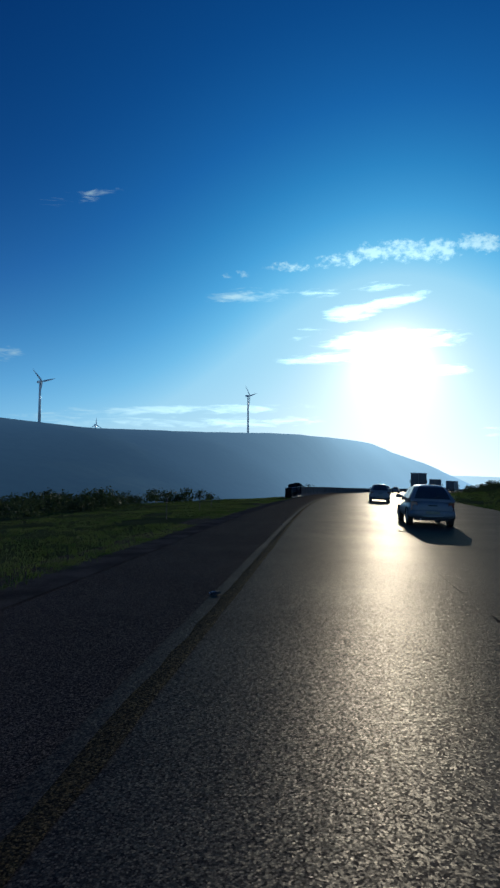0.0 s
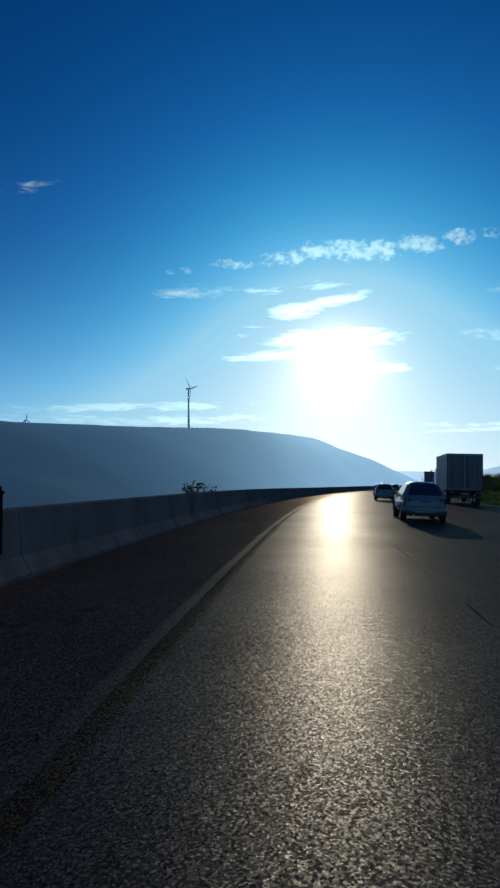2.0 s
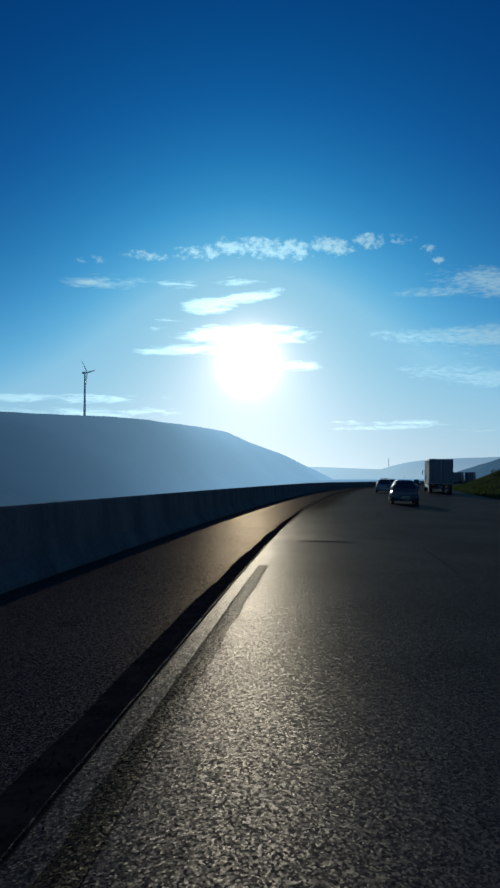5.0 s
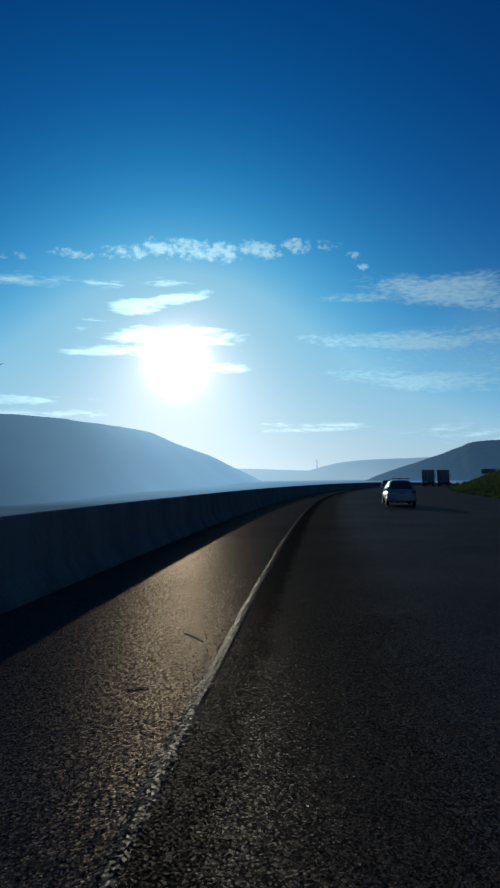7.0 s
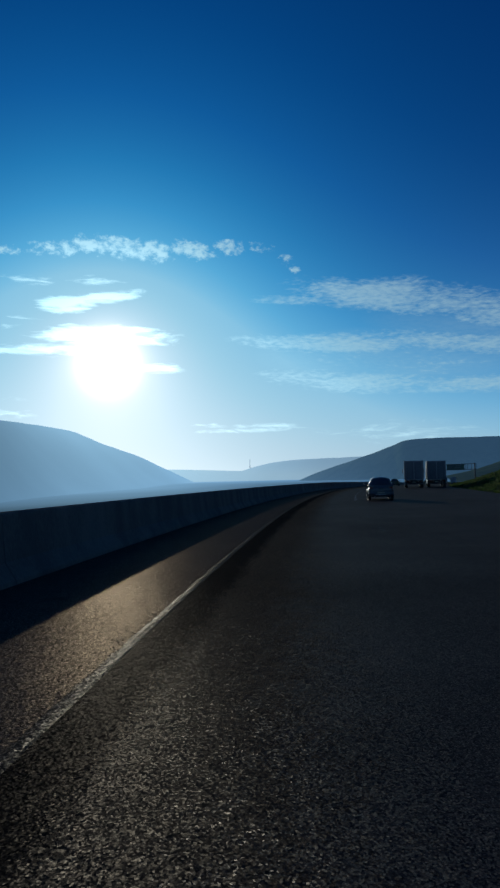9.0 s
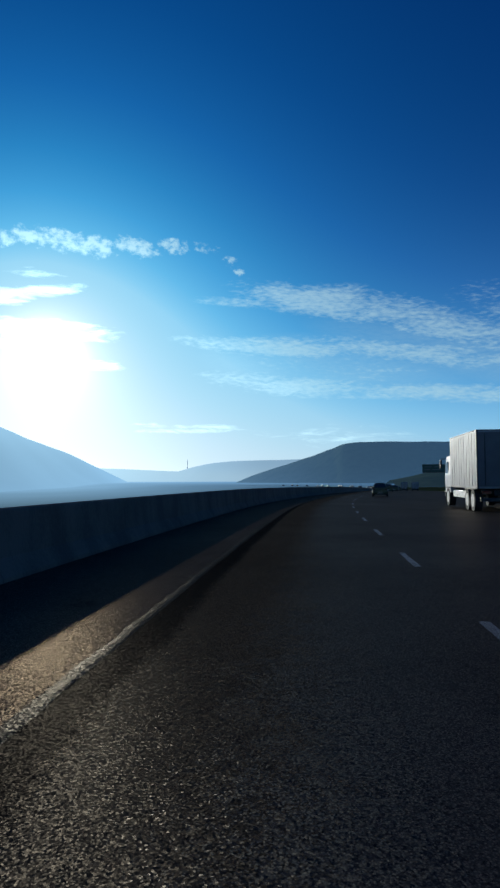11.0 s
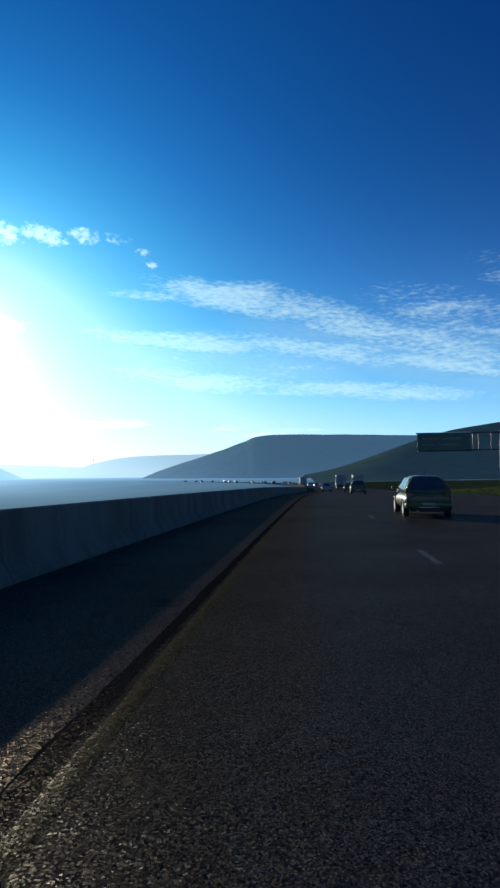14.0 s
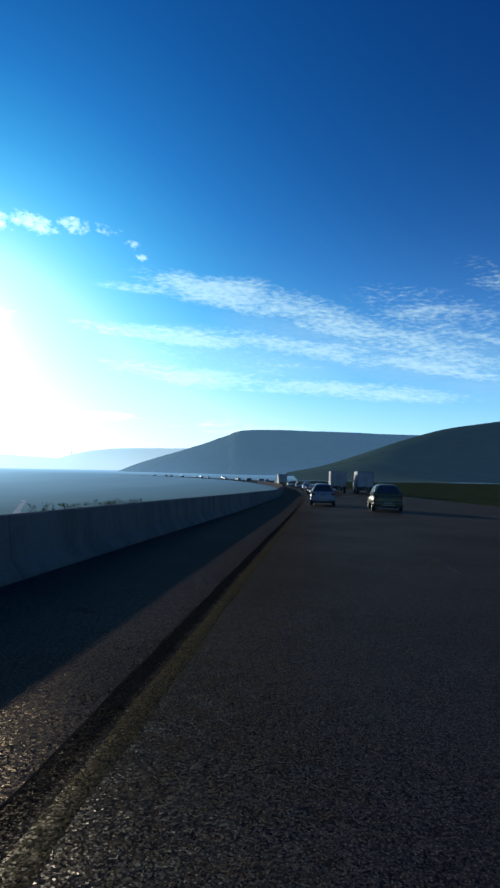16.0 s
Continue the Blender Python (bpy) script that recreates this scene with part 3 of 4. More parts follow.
tagged(new("joint_crack", strip("joint_crack", JS, lambda s: [crack_path(s) - 0.03 - crack_width(s), crack_path(s) - 0.03 - crack_width(s) * 0.5, crack_path(s) - 0.03, 0.006], M_CRACK,
       lambda s, u: -0.026 if u < 0.004 else 0.002, False)), "open dark crack between shoulder and lane", "road joint", kind="structure")


def lip_width(s):
    return float(np.interp(s, [96, 172, 195, 300, 340, 400, 430, 540], [0.02, 0.02, 0.11, 0.15, 0.14, 0.06, 0.03, 0.02])) * max(0.3, 0.9 + 0.1 * wob(s, 3, 1.3) + 0.2 * wob(s, 13, 3.1))


def lip_edge(s):
    return -0.012 + 0.01 * wob(s, 4, 2.2) + crack_path(s) * float(np.interp(s, [320, 350], [0, 1])) - crack_width(s) * float(np.interp(s, [320, 350], [0, 1])) - 0.02


tagged(new("joint_bed", strip("joint_bed", stations(150, 392, 0.25), lambda s: [lip_edge(s) - lip_width(s), lip_edge(s) - lip_width(s) * 0.6, lip_edge(s) - lip_width(s) * 0.25, lip_edge(s)], M_CHIP,
       lambda s, u: -0.024 + (0.008 + 0.004 * wob(s, u * 40, 5.0)) * float(np.interp(s, [96, 170, 320, 360], [0.3, 1, 1, 0.1])) * (1.0 if lip_edge(s) - lip_width(s) * 0.9 < u < lip_edge(s) - 0.001 else 0.0), False)), "ragged lip of bright loose stone chippings", "chippings", kind="structure")
def dark_strip_edge(s):
    return 0.012 + float(np.interp(s, [168, 190, 230, 315, 345, 372, 540], [0.03, 0.12, 0.3, 0.42, 0.22, 0.09, 0.1])) * (1 + 0.16 * wob(s, 22, 0.4) + 0.1 * wob(s, 23, 1.7))


def edge_strip(name, ss, us, material, height, cover, label):
    """A strip of paving whose layer thins out across it by the shares in cover."""
    ob = new(name, strip(name, ss, us, material, lambda s, u: 0.0008 if u > us(s)[-2] + 0.001 else height))
    at = ob.data.attributes.new("cover", "FLOAT", "POINT")
    at.data.foreach_set("value", [c * k for s in ss for k in (cover[0](s),) for c in cover[1]])
    return tagged(ob, label, "road surface", kind="structure")


edge_strip("ravelled_edge", stations(164, 540, 0.5), lambda s: [0.004, 0.5, 0.95, 1.5, 2.1], M_RAVEL, 0.0018,
           (lambda s: float(np.interp(s, [164, 186, 400, 450, 510, 540], [0, 1, 1, 0.6, 0.6, 0])), (1.0, 1.0, 0.8, 0.4, 0.0)), "brown ravelled asphalt along the lane's edge")
edge_strip("bitumen_seal", stations(170, 540, 0.25), lambda s: [-0.02, 0.5 * dark_strip_edge(s), dark_strip_edge(s), 1.5 * dark_strip_edge(s) + 0.02], M_DARK_EDGE, 0.0034,
           (lambda s: float(np.interp(s, [170, 190, 500, 540], [0, 1, 1, 0])), (1.15, 1.1, 0.6, 0.0)), "dark strip along the lane's edge")


def verge_left(s, u):
    """Height of the land left of the road, relative to it."""
    k = float(np.interp(s, [62, 100], [0, 1]))
    a = float(np.interp(-u, [2.3, 4, 12, 45, 70], [-0.05, -0.02, -0.35, -2.0, -5.0]))
    near = float(np.interp(s, [330, 460], [0, 1]))
    b = float(np.interp(-u, [2.3, 3.3, 6, 14, 30, 75], [-0.09, -0.16, -1.3, -5.0, -11.0, -24.0])) * (1 - 0.62 * near * float(np.interp(-u, [3.3, 6], [0, 1])))
    bump = 0.0 if -u < 3.2 else 0.12 * noise.noise(Vector((s * 0.3, u * 0.4, 0))) * min(1.0, (-u - 3.0) / 3.0)
    return a * (1 - k) + b * k + bump


def verge_right(s, u):
    e = u - right_edge(s)
    bank = float(np.interp(s, [150, 235, 330, 470, 540], [0.15, 1.0, 1.0, 0.45, 0.0]))
    low = float(np.interp(e, [0, 1.0, 8, 20, 60], [-0.04, -0.08, 0.3, 1.2, 0.5]))
    high = float(np.interp(e, [0, 1.0, 3.0, 9, 20, 60], [-0.04, -0.08, 0.5, 3.0, 4.0, 3.5]))
    flat = float(np.interp(s, [440, 520], [0, 1]))
    low = low * (1 - flat) + flat * float(np.interp(e, [0, 1.0, 20, 60], [-0.04, -0.12, -0.5, -0.3]))
    return low * (1 - bank) + high * bank + (0.15 * noise.noise(Vector((s * 0.25, u * 0.3, 4))) if e > 1 else 0.0)


VS = stations(START, 600, 3.0)
VSR = stations(START, 600, 3.0) + stations(610, 860, 10.0)
LEFT_U = [-75, -60, -45, -32, -22, -16, -12, -9, -7, -5.5, -4.5, -3.9, -3.3, -2.35]
tagged(new("verge_left", strip("verge_left", VS, lambda s: LEFT_U, M_GRASS, verge_left)), "rough green grass verge falling to the valley", "grass verge", kind="structure")
tagged(new("verge_right", strip("verge_right", VSR, lambda s: [right_edge(s) + (e if e < 61 else 60 + (e - 60) * float(np.interp(s, [470, 540], [0.1, 1]))) for e in (-0.25, 0.6, 1.5, 3, 5, 7, 9, 12, 16, 24, 40, 60, 110, 200, 330)], M_GRASS, verge_right)), "green grass bank beside the road", "grass bank", kind="structure")
DS = stations(START, 64, 1.5)
tagged(new("dirt_edge", strip("dirt_edge", DS, lambda s: [-3.05 - 0.3 * wob(s, 8, 0.5), -2.75, -2.4, -2.1 + 0.1 * wob(s, 9, 0.7)], M_DIRT, lambda s, u: -0.018 if u > -2.9 else -0.05)), "pale dirt edge of the hard shoulder", "dirt edge", kind="structure")


def ground_sheet():
    cx, cy = 110.0, 260.0
    radii = [4 + 4896 * (i / 70) ** 2.2 for i in range(71)]
    angles = [radians(a) for a in np.arange(0, 360, 2.5)]
    verts, faces = [], []
    for r in radii:
        for a in angles:
            x, y = cx + r * math.sin(a), cy + r * math.cos(a)
            d = np.hypot(LINE_P[:, 0] - x, LINE_P[:, 1] - y)
            i = int(np.argmin(d))
            u = (x - LINE_P[i, 0]) * LINE_R[i, 0] + (y - LINE_P[i, 1]) * LINE_R[i, 1]
            zr = LINE_P[i, 2]
            if u < 0:
                near = float(np.interp(LINE_S[i], [330, 460], [0, 1]))
                z = zr + float(np.interp(-u, [0, 60, 78, 200, 700], [-28, -28, -25, -42, -70])) * (1 - 0.62 * near)
                if LINE_S[i] > 520:
                    z = zr + float(np.interp(-u, [0, 8, 30, 100, 600], [-1.5, -1.5, -4, -9, -18]))
            else:
                z = zr + float(np.interp(u, [0, 45, 75, 200, 800], [-9, -5, 2, 2, 0]))
                if LINE_S[i] > 540:
                    z = zr + float(np.interp(u, [0, 20, 60, 800], [-1.5, -1.5, -0.8, 0]))
            verts.append((x, y, z + 0.6 * noise.noise(Vector((x, y, 0)) * 0.02) * min(1.0, d[i] / 60)))
    n = len(angles)
    for i in range(len(radii) - 1):
        for j in range(n):
            k = (j + 1) % n
            faces.append((i * n + j, i * n + k, (i + 1) * n + k, (i + 1) * n + j))
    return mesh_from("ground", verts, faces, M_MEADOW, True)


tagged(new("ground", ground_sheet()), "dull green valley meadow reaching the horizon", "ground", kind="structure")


# ---------------------------------------------------------------- distant hills
def hill(name, crest, front, back, material, label, rough=1.0, base=-30.0, seed=0.0):
    """A ridge through crest points (x, y, z), sloping to both sides."""
    p = np.array(crest, float)
    fine = []
    for i in range(len(p) - 1):
        a, b, c, d = p[max(i - 1, 0)], p[i], p[i + 1], p[min(i + 2, len(p) - 1)]
        m0, m1 = (c - a) / 2, (d - b) / 2
        for u in np.linspace(0, 1, 14, endpoint=False):
            fine.append((2 * u**3 - 3 * u * u + 1) * b + (u**3 - 2 * u * u + u) * m0 + (-2 * u**3 + 3 * u * u) * c + (u**3 - u * u) * m1)
    fine.append(p[-1])
    across = np.concatenate([np.linspace(-1, 0, 20), np.linspace(0, 1, 8)[1:]])
    verts, faces = [], []
    centre = np.array([100.0, 250.0])
    for q in fine:
        way = q[:2] - centre
        way = way / np.linalg.norm(way)
        for o in across:
            w = front if o < 0 else back
            x, y = q[:2] + way * o * w
            k = math.cos(abs(o) ** 0.85 * math.pi) * 0.5 + 0.5
            gully = noise.fractal(Vector((x * 0.004, y * 0.004, seed)), 1.0, 2.0, 5) * 0.13 * (q[2] - base) * min(1.0, abs(o) * 3) * rough
            edge = noise.noise(Vector((x * 0.02, y * 0.02, seed))) * 0.9
            verts.append((x, y, base + (q[2] - base) * k + gully * k + edge))
    n = len(across)
    for i in range(len(fine) - 1):
        for j in range(n - 1):
            a = i * n + j
            faces.append((a, a + 1, a + n + 1, a + n))
    return tagged(new(name, mesh_from(name, verts, faces, material, True)), label, "hill", kind="structure")


def polar(x, y, az, dist, el):
    return (x + dist * math.sin(radians(az)), y + dist * math.cos(radians(az)), 1.4 + dist * math.tan(radians(el)))


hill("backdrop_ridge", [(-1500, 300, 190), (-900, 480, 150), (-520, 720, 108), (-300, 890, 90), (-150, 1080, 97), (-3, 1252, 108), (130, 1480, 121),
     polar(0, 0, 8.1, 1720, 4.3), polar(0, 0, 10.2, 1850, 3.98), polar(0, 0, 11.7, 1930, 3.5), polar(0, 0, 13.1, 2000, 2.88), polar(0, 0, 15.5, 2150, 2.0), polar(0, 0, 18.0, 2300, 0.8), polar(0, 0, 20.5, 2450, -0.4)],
     520, 500, M_HILL, "long blue ridge across the valley with haze painted on", 1.0)
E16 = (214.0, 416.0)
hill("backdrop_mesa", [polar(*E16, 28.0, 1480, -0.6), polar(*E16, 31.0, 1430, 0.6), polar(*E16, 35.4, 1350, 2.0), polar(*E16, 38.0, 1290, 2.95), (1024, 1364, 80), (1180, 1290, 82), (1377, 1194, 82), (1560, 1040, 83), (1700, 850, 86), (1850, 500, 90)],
     250, 500, M_MESA, "flat-topped green hill beyond the road with haze painted on", 0.7, seed=3.0)
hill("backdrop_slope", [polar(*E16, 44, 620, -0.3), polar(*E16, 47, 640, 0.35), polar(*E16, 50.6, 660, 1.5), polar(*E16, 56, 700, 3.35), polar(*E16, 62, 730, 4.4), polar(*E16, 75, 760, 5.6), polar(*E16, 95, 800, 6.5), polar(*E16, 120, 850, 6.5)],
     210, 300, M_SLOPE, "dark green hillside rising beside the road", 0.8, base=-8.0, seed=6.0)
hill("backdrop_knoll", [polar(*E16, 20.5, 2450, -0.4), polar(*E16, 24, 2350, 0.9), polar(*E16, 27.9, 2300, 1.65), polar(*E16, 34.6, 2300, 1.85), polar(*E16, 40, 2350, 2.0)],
     280, 400, M_KNOLL, "pale blue low hill with morning haze painted on", 0.7, seed=9.0)
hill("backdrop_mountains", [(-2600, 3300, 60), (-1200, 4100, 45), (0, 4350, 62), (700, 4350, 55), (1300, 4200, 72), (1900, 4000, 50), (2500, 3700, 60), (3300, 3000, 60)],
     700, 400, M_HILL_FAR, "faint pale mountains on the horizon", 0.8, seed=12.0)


# ---------------------------------------------------------------- barrier
def barrier_section():
    h = 1.03
    return [(-0.30, 0.0), (-0.30, 0.08), (-0.14, 0.33), (-0.085, h - 0.035), (-0.06, h), (0.06, h), (0.085, h - 0.035), (0.14, 0.33), (0.30, 0.08), (0.30, 0.0)]


def barrier_unit(s0, length):
    secs = []
    for k in range(3):
        s = s0 + 0.012 + (length - 0.024) * k / 2
        secs.append([road(s, -2.98 + x, z * float(np.interp(s, [330, 390, 430, 480], [1.0, 1.05, 0.98, 0.85])) - 0.05 + (0.002 * wob(s0, z * 7))) for x, z in barrier_section()])
    return loft(secs)


barrier = tagged(new("concrete_barrier"), "grey concrete road barrier along the shoulder", "barrier", kind="structure")
for s0 in np.arange(63.0, 560.0, 6.0):
    part("barrier_unit", barrier_unit(float(s0), 6.0), M_CONC, barrier)
far_b = bmesh.new()
for s0 in np.arange(561.0, 690, 24.0):
    loft([[road(float(s0) + d, -2.98 + x, z - 0.05) for x, z in barrier_section()] for d in (0, 12, 24)], bm=far_b)
part("far_barrier", far_b, M_CONC, barrier)


# ---------------------------------------------------------------- lane markings
def marking(name, s0, s1, u, w, material, parent, ragged=0.012):
    ss = stations(s0, s1, 0.5)
    me = strip(name, ss, lambda s: [u - w / 2 + ragged * wob(s, 11, 3), u - w / 2 + 0.035, u + w / 2 - 0.035, u + w / 2 + ragged * wob(s, 12, 3)], material, lambda s, v: 0.005 if abs(v - u) < w / 2 - 0.03 else 0.0012)
    return part(name, me, material, parent)


yellow = tagged(new("edge_line"), "worn yellow edge line on the asphalt", "road marking", kind="structure")
for a in list(np.arange(-80, 140, 40.0)) + list(np.arange(356, 560, 20.0)):
    marking("line_stretch", float(a), float(a) + (40 if a < 340 else 20), 0.22, 0.155, M_OLDYELLOW if a < 370 else M_YELLOW, yellow, 0.03)
for lane, u in (("lane_line", 3.22), ("second_lane_line", 6.8)):
    line = tagged(new(lane), "broken white lane line of short worn dashes", "road marking", kind="structure")
    for a in np.arange(-79.0, 640, 6.0):
        if a < 285 or (lane == "second_lane_line" and a > 560):
            continue
        inner = lane == "lane_line"
        paint_left = M_WHITE if inner and 310 < a < 404 else M_WORN if inner and round(a) in (431, 443, 461, 473, 479) else M_FAINT
        drift = 0.2 * min(max((a - 410) / 60, 0.0), 1.0)
        marking("dash", float(a), float(a) + 2.0, u + drift, 0.11, paint_left, line)

seam = tagged(new("road_seam"), "dark ragged seam between the paved lanes", "road seam", kind="structure")
rng_seam = random.Random(5)
at_s = -60.0
while at_s < 178:
    run = rng_seam.uniform(0.8, 5.0)
    wide = rng_seam.uniform(0.008, 0.02)
    part("seam_stretch", strip("seam_stretch", stations(at_s, at_s + run, 0.2), lambda s: [3.1 + 0.03 * wob(s, 31, 0.5) + 0.012 * wob(s, 32, 2.5), 3.1 + wide + 0.03 * wob(s, 31, 0.5) + 0.016 * wob(s, 33, 2.2)], M_CRACK, lambda s, u: 0.004), M_CRACK, seam)
    at_s += run + rng_seam.uniform(0.3, 3.0)


# ---------------------------------------------------------------- wind turbines and mast
def wind_turbine(x, y, z, hub, turn, phase, label):
    t = tagged(new("wind_turbine"), label, "wind turbine", "turbines on the ridge")
    t.matrix_world = pose(x, y, z, 0, 0, turn)
    part("tower", tube([(0, 0, -3), (0, 0, hub * 0.5), (0, 0, hub)], 2.3, sides=16, r_end=1.25), M_TURB, t, smooth=True)
    part("nacelle", box(3.2, 9.0, 3.4, (0, 1.0, hub - 0.8), 0.7), M_TURB, t)
    part("hub", tube([(0, -3.6, hub + 0.9), (0, -4.8, hub + 0.9), (0, -5.8, hub + 0.9)], 1.6, sides=12, r_end=0.5), M_TURB, t, smooth=True)
    length = hub * 0.36
    for k in range(3):
        a = radians(phase + 120 * k)
        way = Vector((math.sin(a), 0, math.cos(a)))
        side = Vector((math.cos(a), 0, -math.sin(a)))
        secs = []
        for f, c in ((0.0, 0.9), (0.12, 1.6), (0.3, 1.5), (0.7, 0.9), (1.0, 0.25)):
            o = Vector((0, -4.8 - 0.6 * f * f, hub + 0.9)) + way * (1.0 + length * f)
            secs.append([o + side * c, o + Vector((0, 0.28 * c, 0)), o - side * c * 0.8, o - Vector((0, 0.22 * c, 0))])
        part("blade", loft(secs), M_TURB, t)
    return t


wind_turbine(-301, 892, 88, 62, 55, 192, "tall white wind turbine standing on the ridge")
wind_turbine(-4, 1262, 106, 77, 60, 192, "white wind turbine on the far hill crest")
wind_turbine(-385, 1555, 109, 44, 40, 0, "small distant wind turbine behind the ridge")
wind_turbine(-405, 1545, 101, 38, 100, 40, "small distant wind turbine behind the ridge")
mast = tagged(new("radio_mast"), "thin steel radio mast far in the haze", "mast")
mast.matrix_world = pose(1430, 3080, 0)
part("pole", tube([(0, 0, -20), (0, 0, 40), (0, 0, 95)], 2.4, sides=6, r_end=1.2), M_STEEL, mast)


# ---------------------------------------------------------------- overhead sign
def sign_gantry():
    g = tagged(new("road_sign_gantry"), "dark cantilever sign board on a steel post in the grass bank", "road sign")
    g.matrix_world = on_road(491.0, 0.0)
    zb = float(verge_right(491, 20.5))
    part("post", tube([(20.6, 0, zb - 0.6), (20.6, 0, 3.5), (20.6, 0, 6.75)], 0.24, sides=14, r_end=0.19), M_DARKSTEEL, g, smooth=True)
    part("base_plate", box(0.8, 0.8, 0.06, (20.6, 0, zb), 0.02), M_DARKSTEEL, g)
    for z in (4.65, 6.5):
        part("chord", box(9.4, 0.16, 0.16, (16.4, 0, z - 0.08), 0.015), M_DARKSTEEL, g)
    for x in (17.7, 18.3, 19.6, 21.05):
        part("strut", box(0.12, 0.12, 1.75, (x, 0, 4.7), 0.01), M_DARKSTEEL, g)
    b = part("board", box(5.6, 0.07, 1.9, (14.6, -0.16, 4.62), 0.02), M_SIGN, g, "dark green sign face")
    for x, w, z in ((13.2, 1.7, 5.9), (15.4, 1.9, 5.9), (13.0, 1.3, 5.25), (15.1, 2.2, 5.25)):
        part("lettering_bar", box(w, 0.008, 0.24, (x, -0.203, z - 0.12)), M_BARS, b)
    for k in range(6):
        part("stiffener", box(0.06, 0.06, 1.86, (12.1 + k, -0.09, 4.64)), M_DARKSTEEL, b)
    part("board_edge", box(5.7, 0.05, 0.05, (14.6, -0.16, 6.53)), M_STEEL, b)
    part("walkway", box(5.8, 0.5, 0.05, (14.8, -0.45, 4.5), 0.01), M_DARKSTEEL, g)
    return g


sign_gantry()


# ---------------------------------------------------------------- vehicles
def wheel(parent, x, y, r, w):
    k = part("wheel", tube([(x - w / 2, y, r), (x, y, r), (x + w / 2, y, r)], r, sides=20), M_RUBBER, parent, smooth=False)
    part("rim", tube([(x - w / 2 - 0.01, y, r), (x + w / 2 + 0.01, y, r)], r * 0.62, sides=14), M_RIM, k)
    return k


def oval(half, z0, z1, y, n=20, p=2.8):
    """A rounded cross-section between two heights."""
    out = []
    for k in range(n):
        a = 2 * math.pi * (k + 0.5) / n
        c, s = math.cos(a), math.sin(a)
        out.append(Vector((half * math.copysign(abs(c) ** (2 / p), c), y, (z0 + z1) / 2 + (z1 - z0) / 2 * math.copysign(abs(s) ** (2 / p), s))))
    return out


def panel(points, out):
    """A thin pane through four corners, pushed outwards by a vector."""
    o = Vector(out)
    a = [Vector(p) + o for p in points]
    return loft([a, [p - o * 2.2 for p in a]])


def car(name, label, body_mat, length=3.9, width=1.66, height=1.45, hatch=True, spoiler=False):
    """A small car: nose towards +y, tail at y = 0."""
    c = tagged(new(name), label, "car", "cars on the road")
    hw, belt, L = width / 2, height * 0.62, length
    rows = ((0.0, 0.66, 0.44, belt - 0.16), (0.035, 0.84, 0.33, belt - 0.06), (0.14, 0.95, 0.25, belt - 0.01), (0.45, 1.0, 0.2, belt + 0.02), (L * 0.4, 1.0, 0.18, belt + 0.02), (L * 0.66, 1.0, 0.18, belt - 0.01),
            (L * 0.8, 0.98, 0.2, belt - 0.09), (L * 0.92, 0.93, 0.22, belt - 0.18), (L * 0.98, 0.82, 0.28, belt - 0.27), (L, 0.64, 0.36, belt - 0.36))
    part("body", loft([oval(hw * k, z0, z1, y) for y, k, z0, z1 in rows]), body_mat, c, smooth=True)
    top, wb, wt = height, hw * 0.94, hw * 0.6
    line = ((0.1, 0.03), (0.28, 0.5), (0.5, 0.9), (0.85, 1.0), (L * 0.42, 1.0), (L * 0.5, 0.92), (L * 0.6, 0.5), (L * 0.7, 0.03)) if hatch else ((0.62, 0.03), (0.85, 0.5), (1.15, 0.92), (1.5, 1.0), (L * 0.46, 1.0), (L * 0.54, 0.92), (L * 0.64, 0.5), (L * 0.73, 0.03))

    def side(f):
        return wb - (wb - wt) * f

    secs = []
    for y, f in line:
        z = belt - 0.02 + (top - belt) * f
        w = side(f)
        mid = side(f * 0.5)
        half = [(wb, belt - 0.06), (mid + 0.02, belt + (z - belt) * 0.5), (w, z - 0.05 * f), (w * 0.86, z - 0.012), (w * 0.45, z + 0.012 * f)]
        secs.append([Vector((x, y, h)) for x, h in half] + [Vector((-x, y, h)) for x, h in half[::-1]])
    part("cabin", loft(secs), body_mat, c, smooth=True)

    def at(f):
        return float(np.interp(f, [q[1] for q in line[:4]], [q[0] for q in line[:4]])), belt - 0.02 + (top - belt) * f

    (ya, za), (yb, zb) = at(0.12), at(0.5)
    (yc, zc) = at(0.86)
    rw = bmesh.new()
    loft([[Vector((-side(0.12) * 0.84, ya - 0.012, za)), Vector((side(0.12) * 0.84, ya - 0.012, za)), Vector((side(0.12) * 0.84, ya + 0.01, za)), Vector((-side(0.12) * 0.84, ya + 0.01, za))],
          [Vector((-side(0.5) * 0.85, yb - 0.012, zb)), Vector((side(0.5) * 0.85, yb - 0.012, zb)), Vector((side(0.5) * 0.85, yb + 0.01, zb)), Vector((-side(0.5) * 0.85, yb + 0.01, zb))],
          [Vector((-side(0.86) * 0.8, yc - 0.012, zc)), Vector((side(0.86) * 0.8, yc - 0.012, zc)), Vector((side(0.86) * 0.8, yc + 0.012, zc)), Vector((-side(0.86) * 0.8, yc + 0.012, zc))]], bm=rw)
    part("rear_window", rw, M_GLASS, c, "dark rear window")
    y1, y2 = (0.46, L * 0.6) if hatch else (1.0, L * 0.64)
    ym = (y1 + y2) / 2
    z0, z1 = belt + 0.04, top - 0.1
    w0, w1 = side(0.08) + 0.02, side(0.8) + 0.008
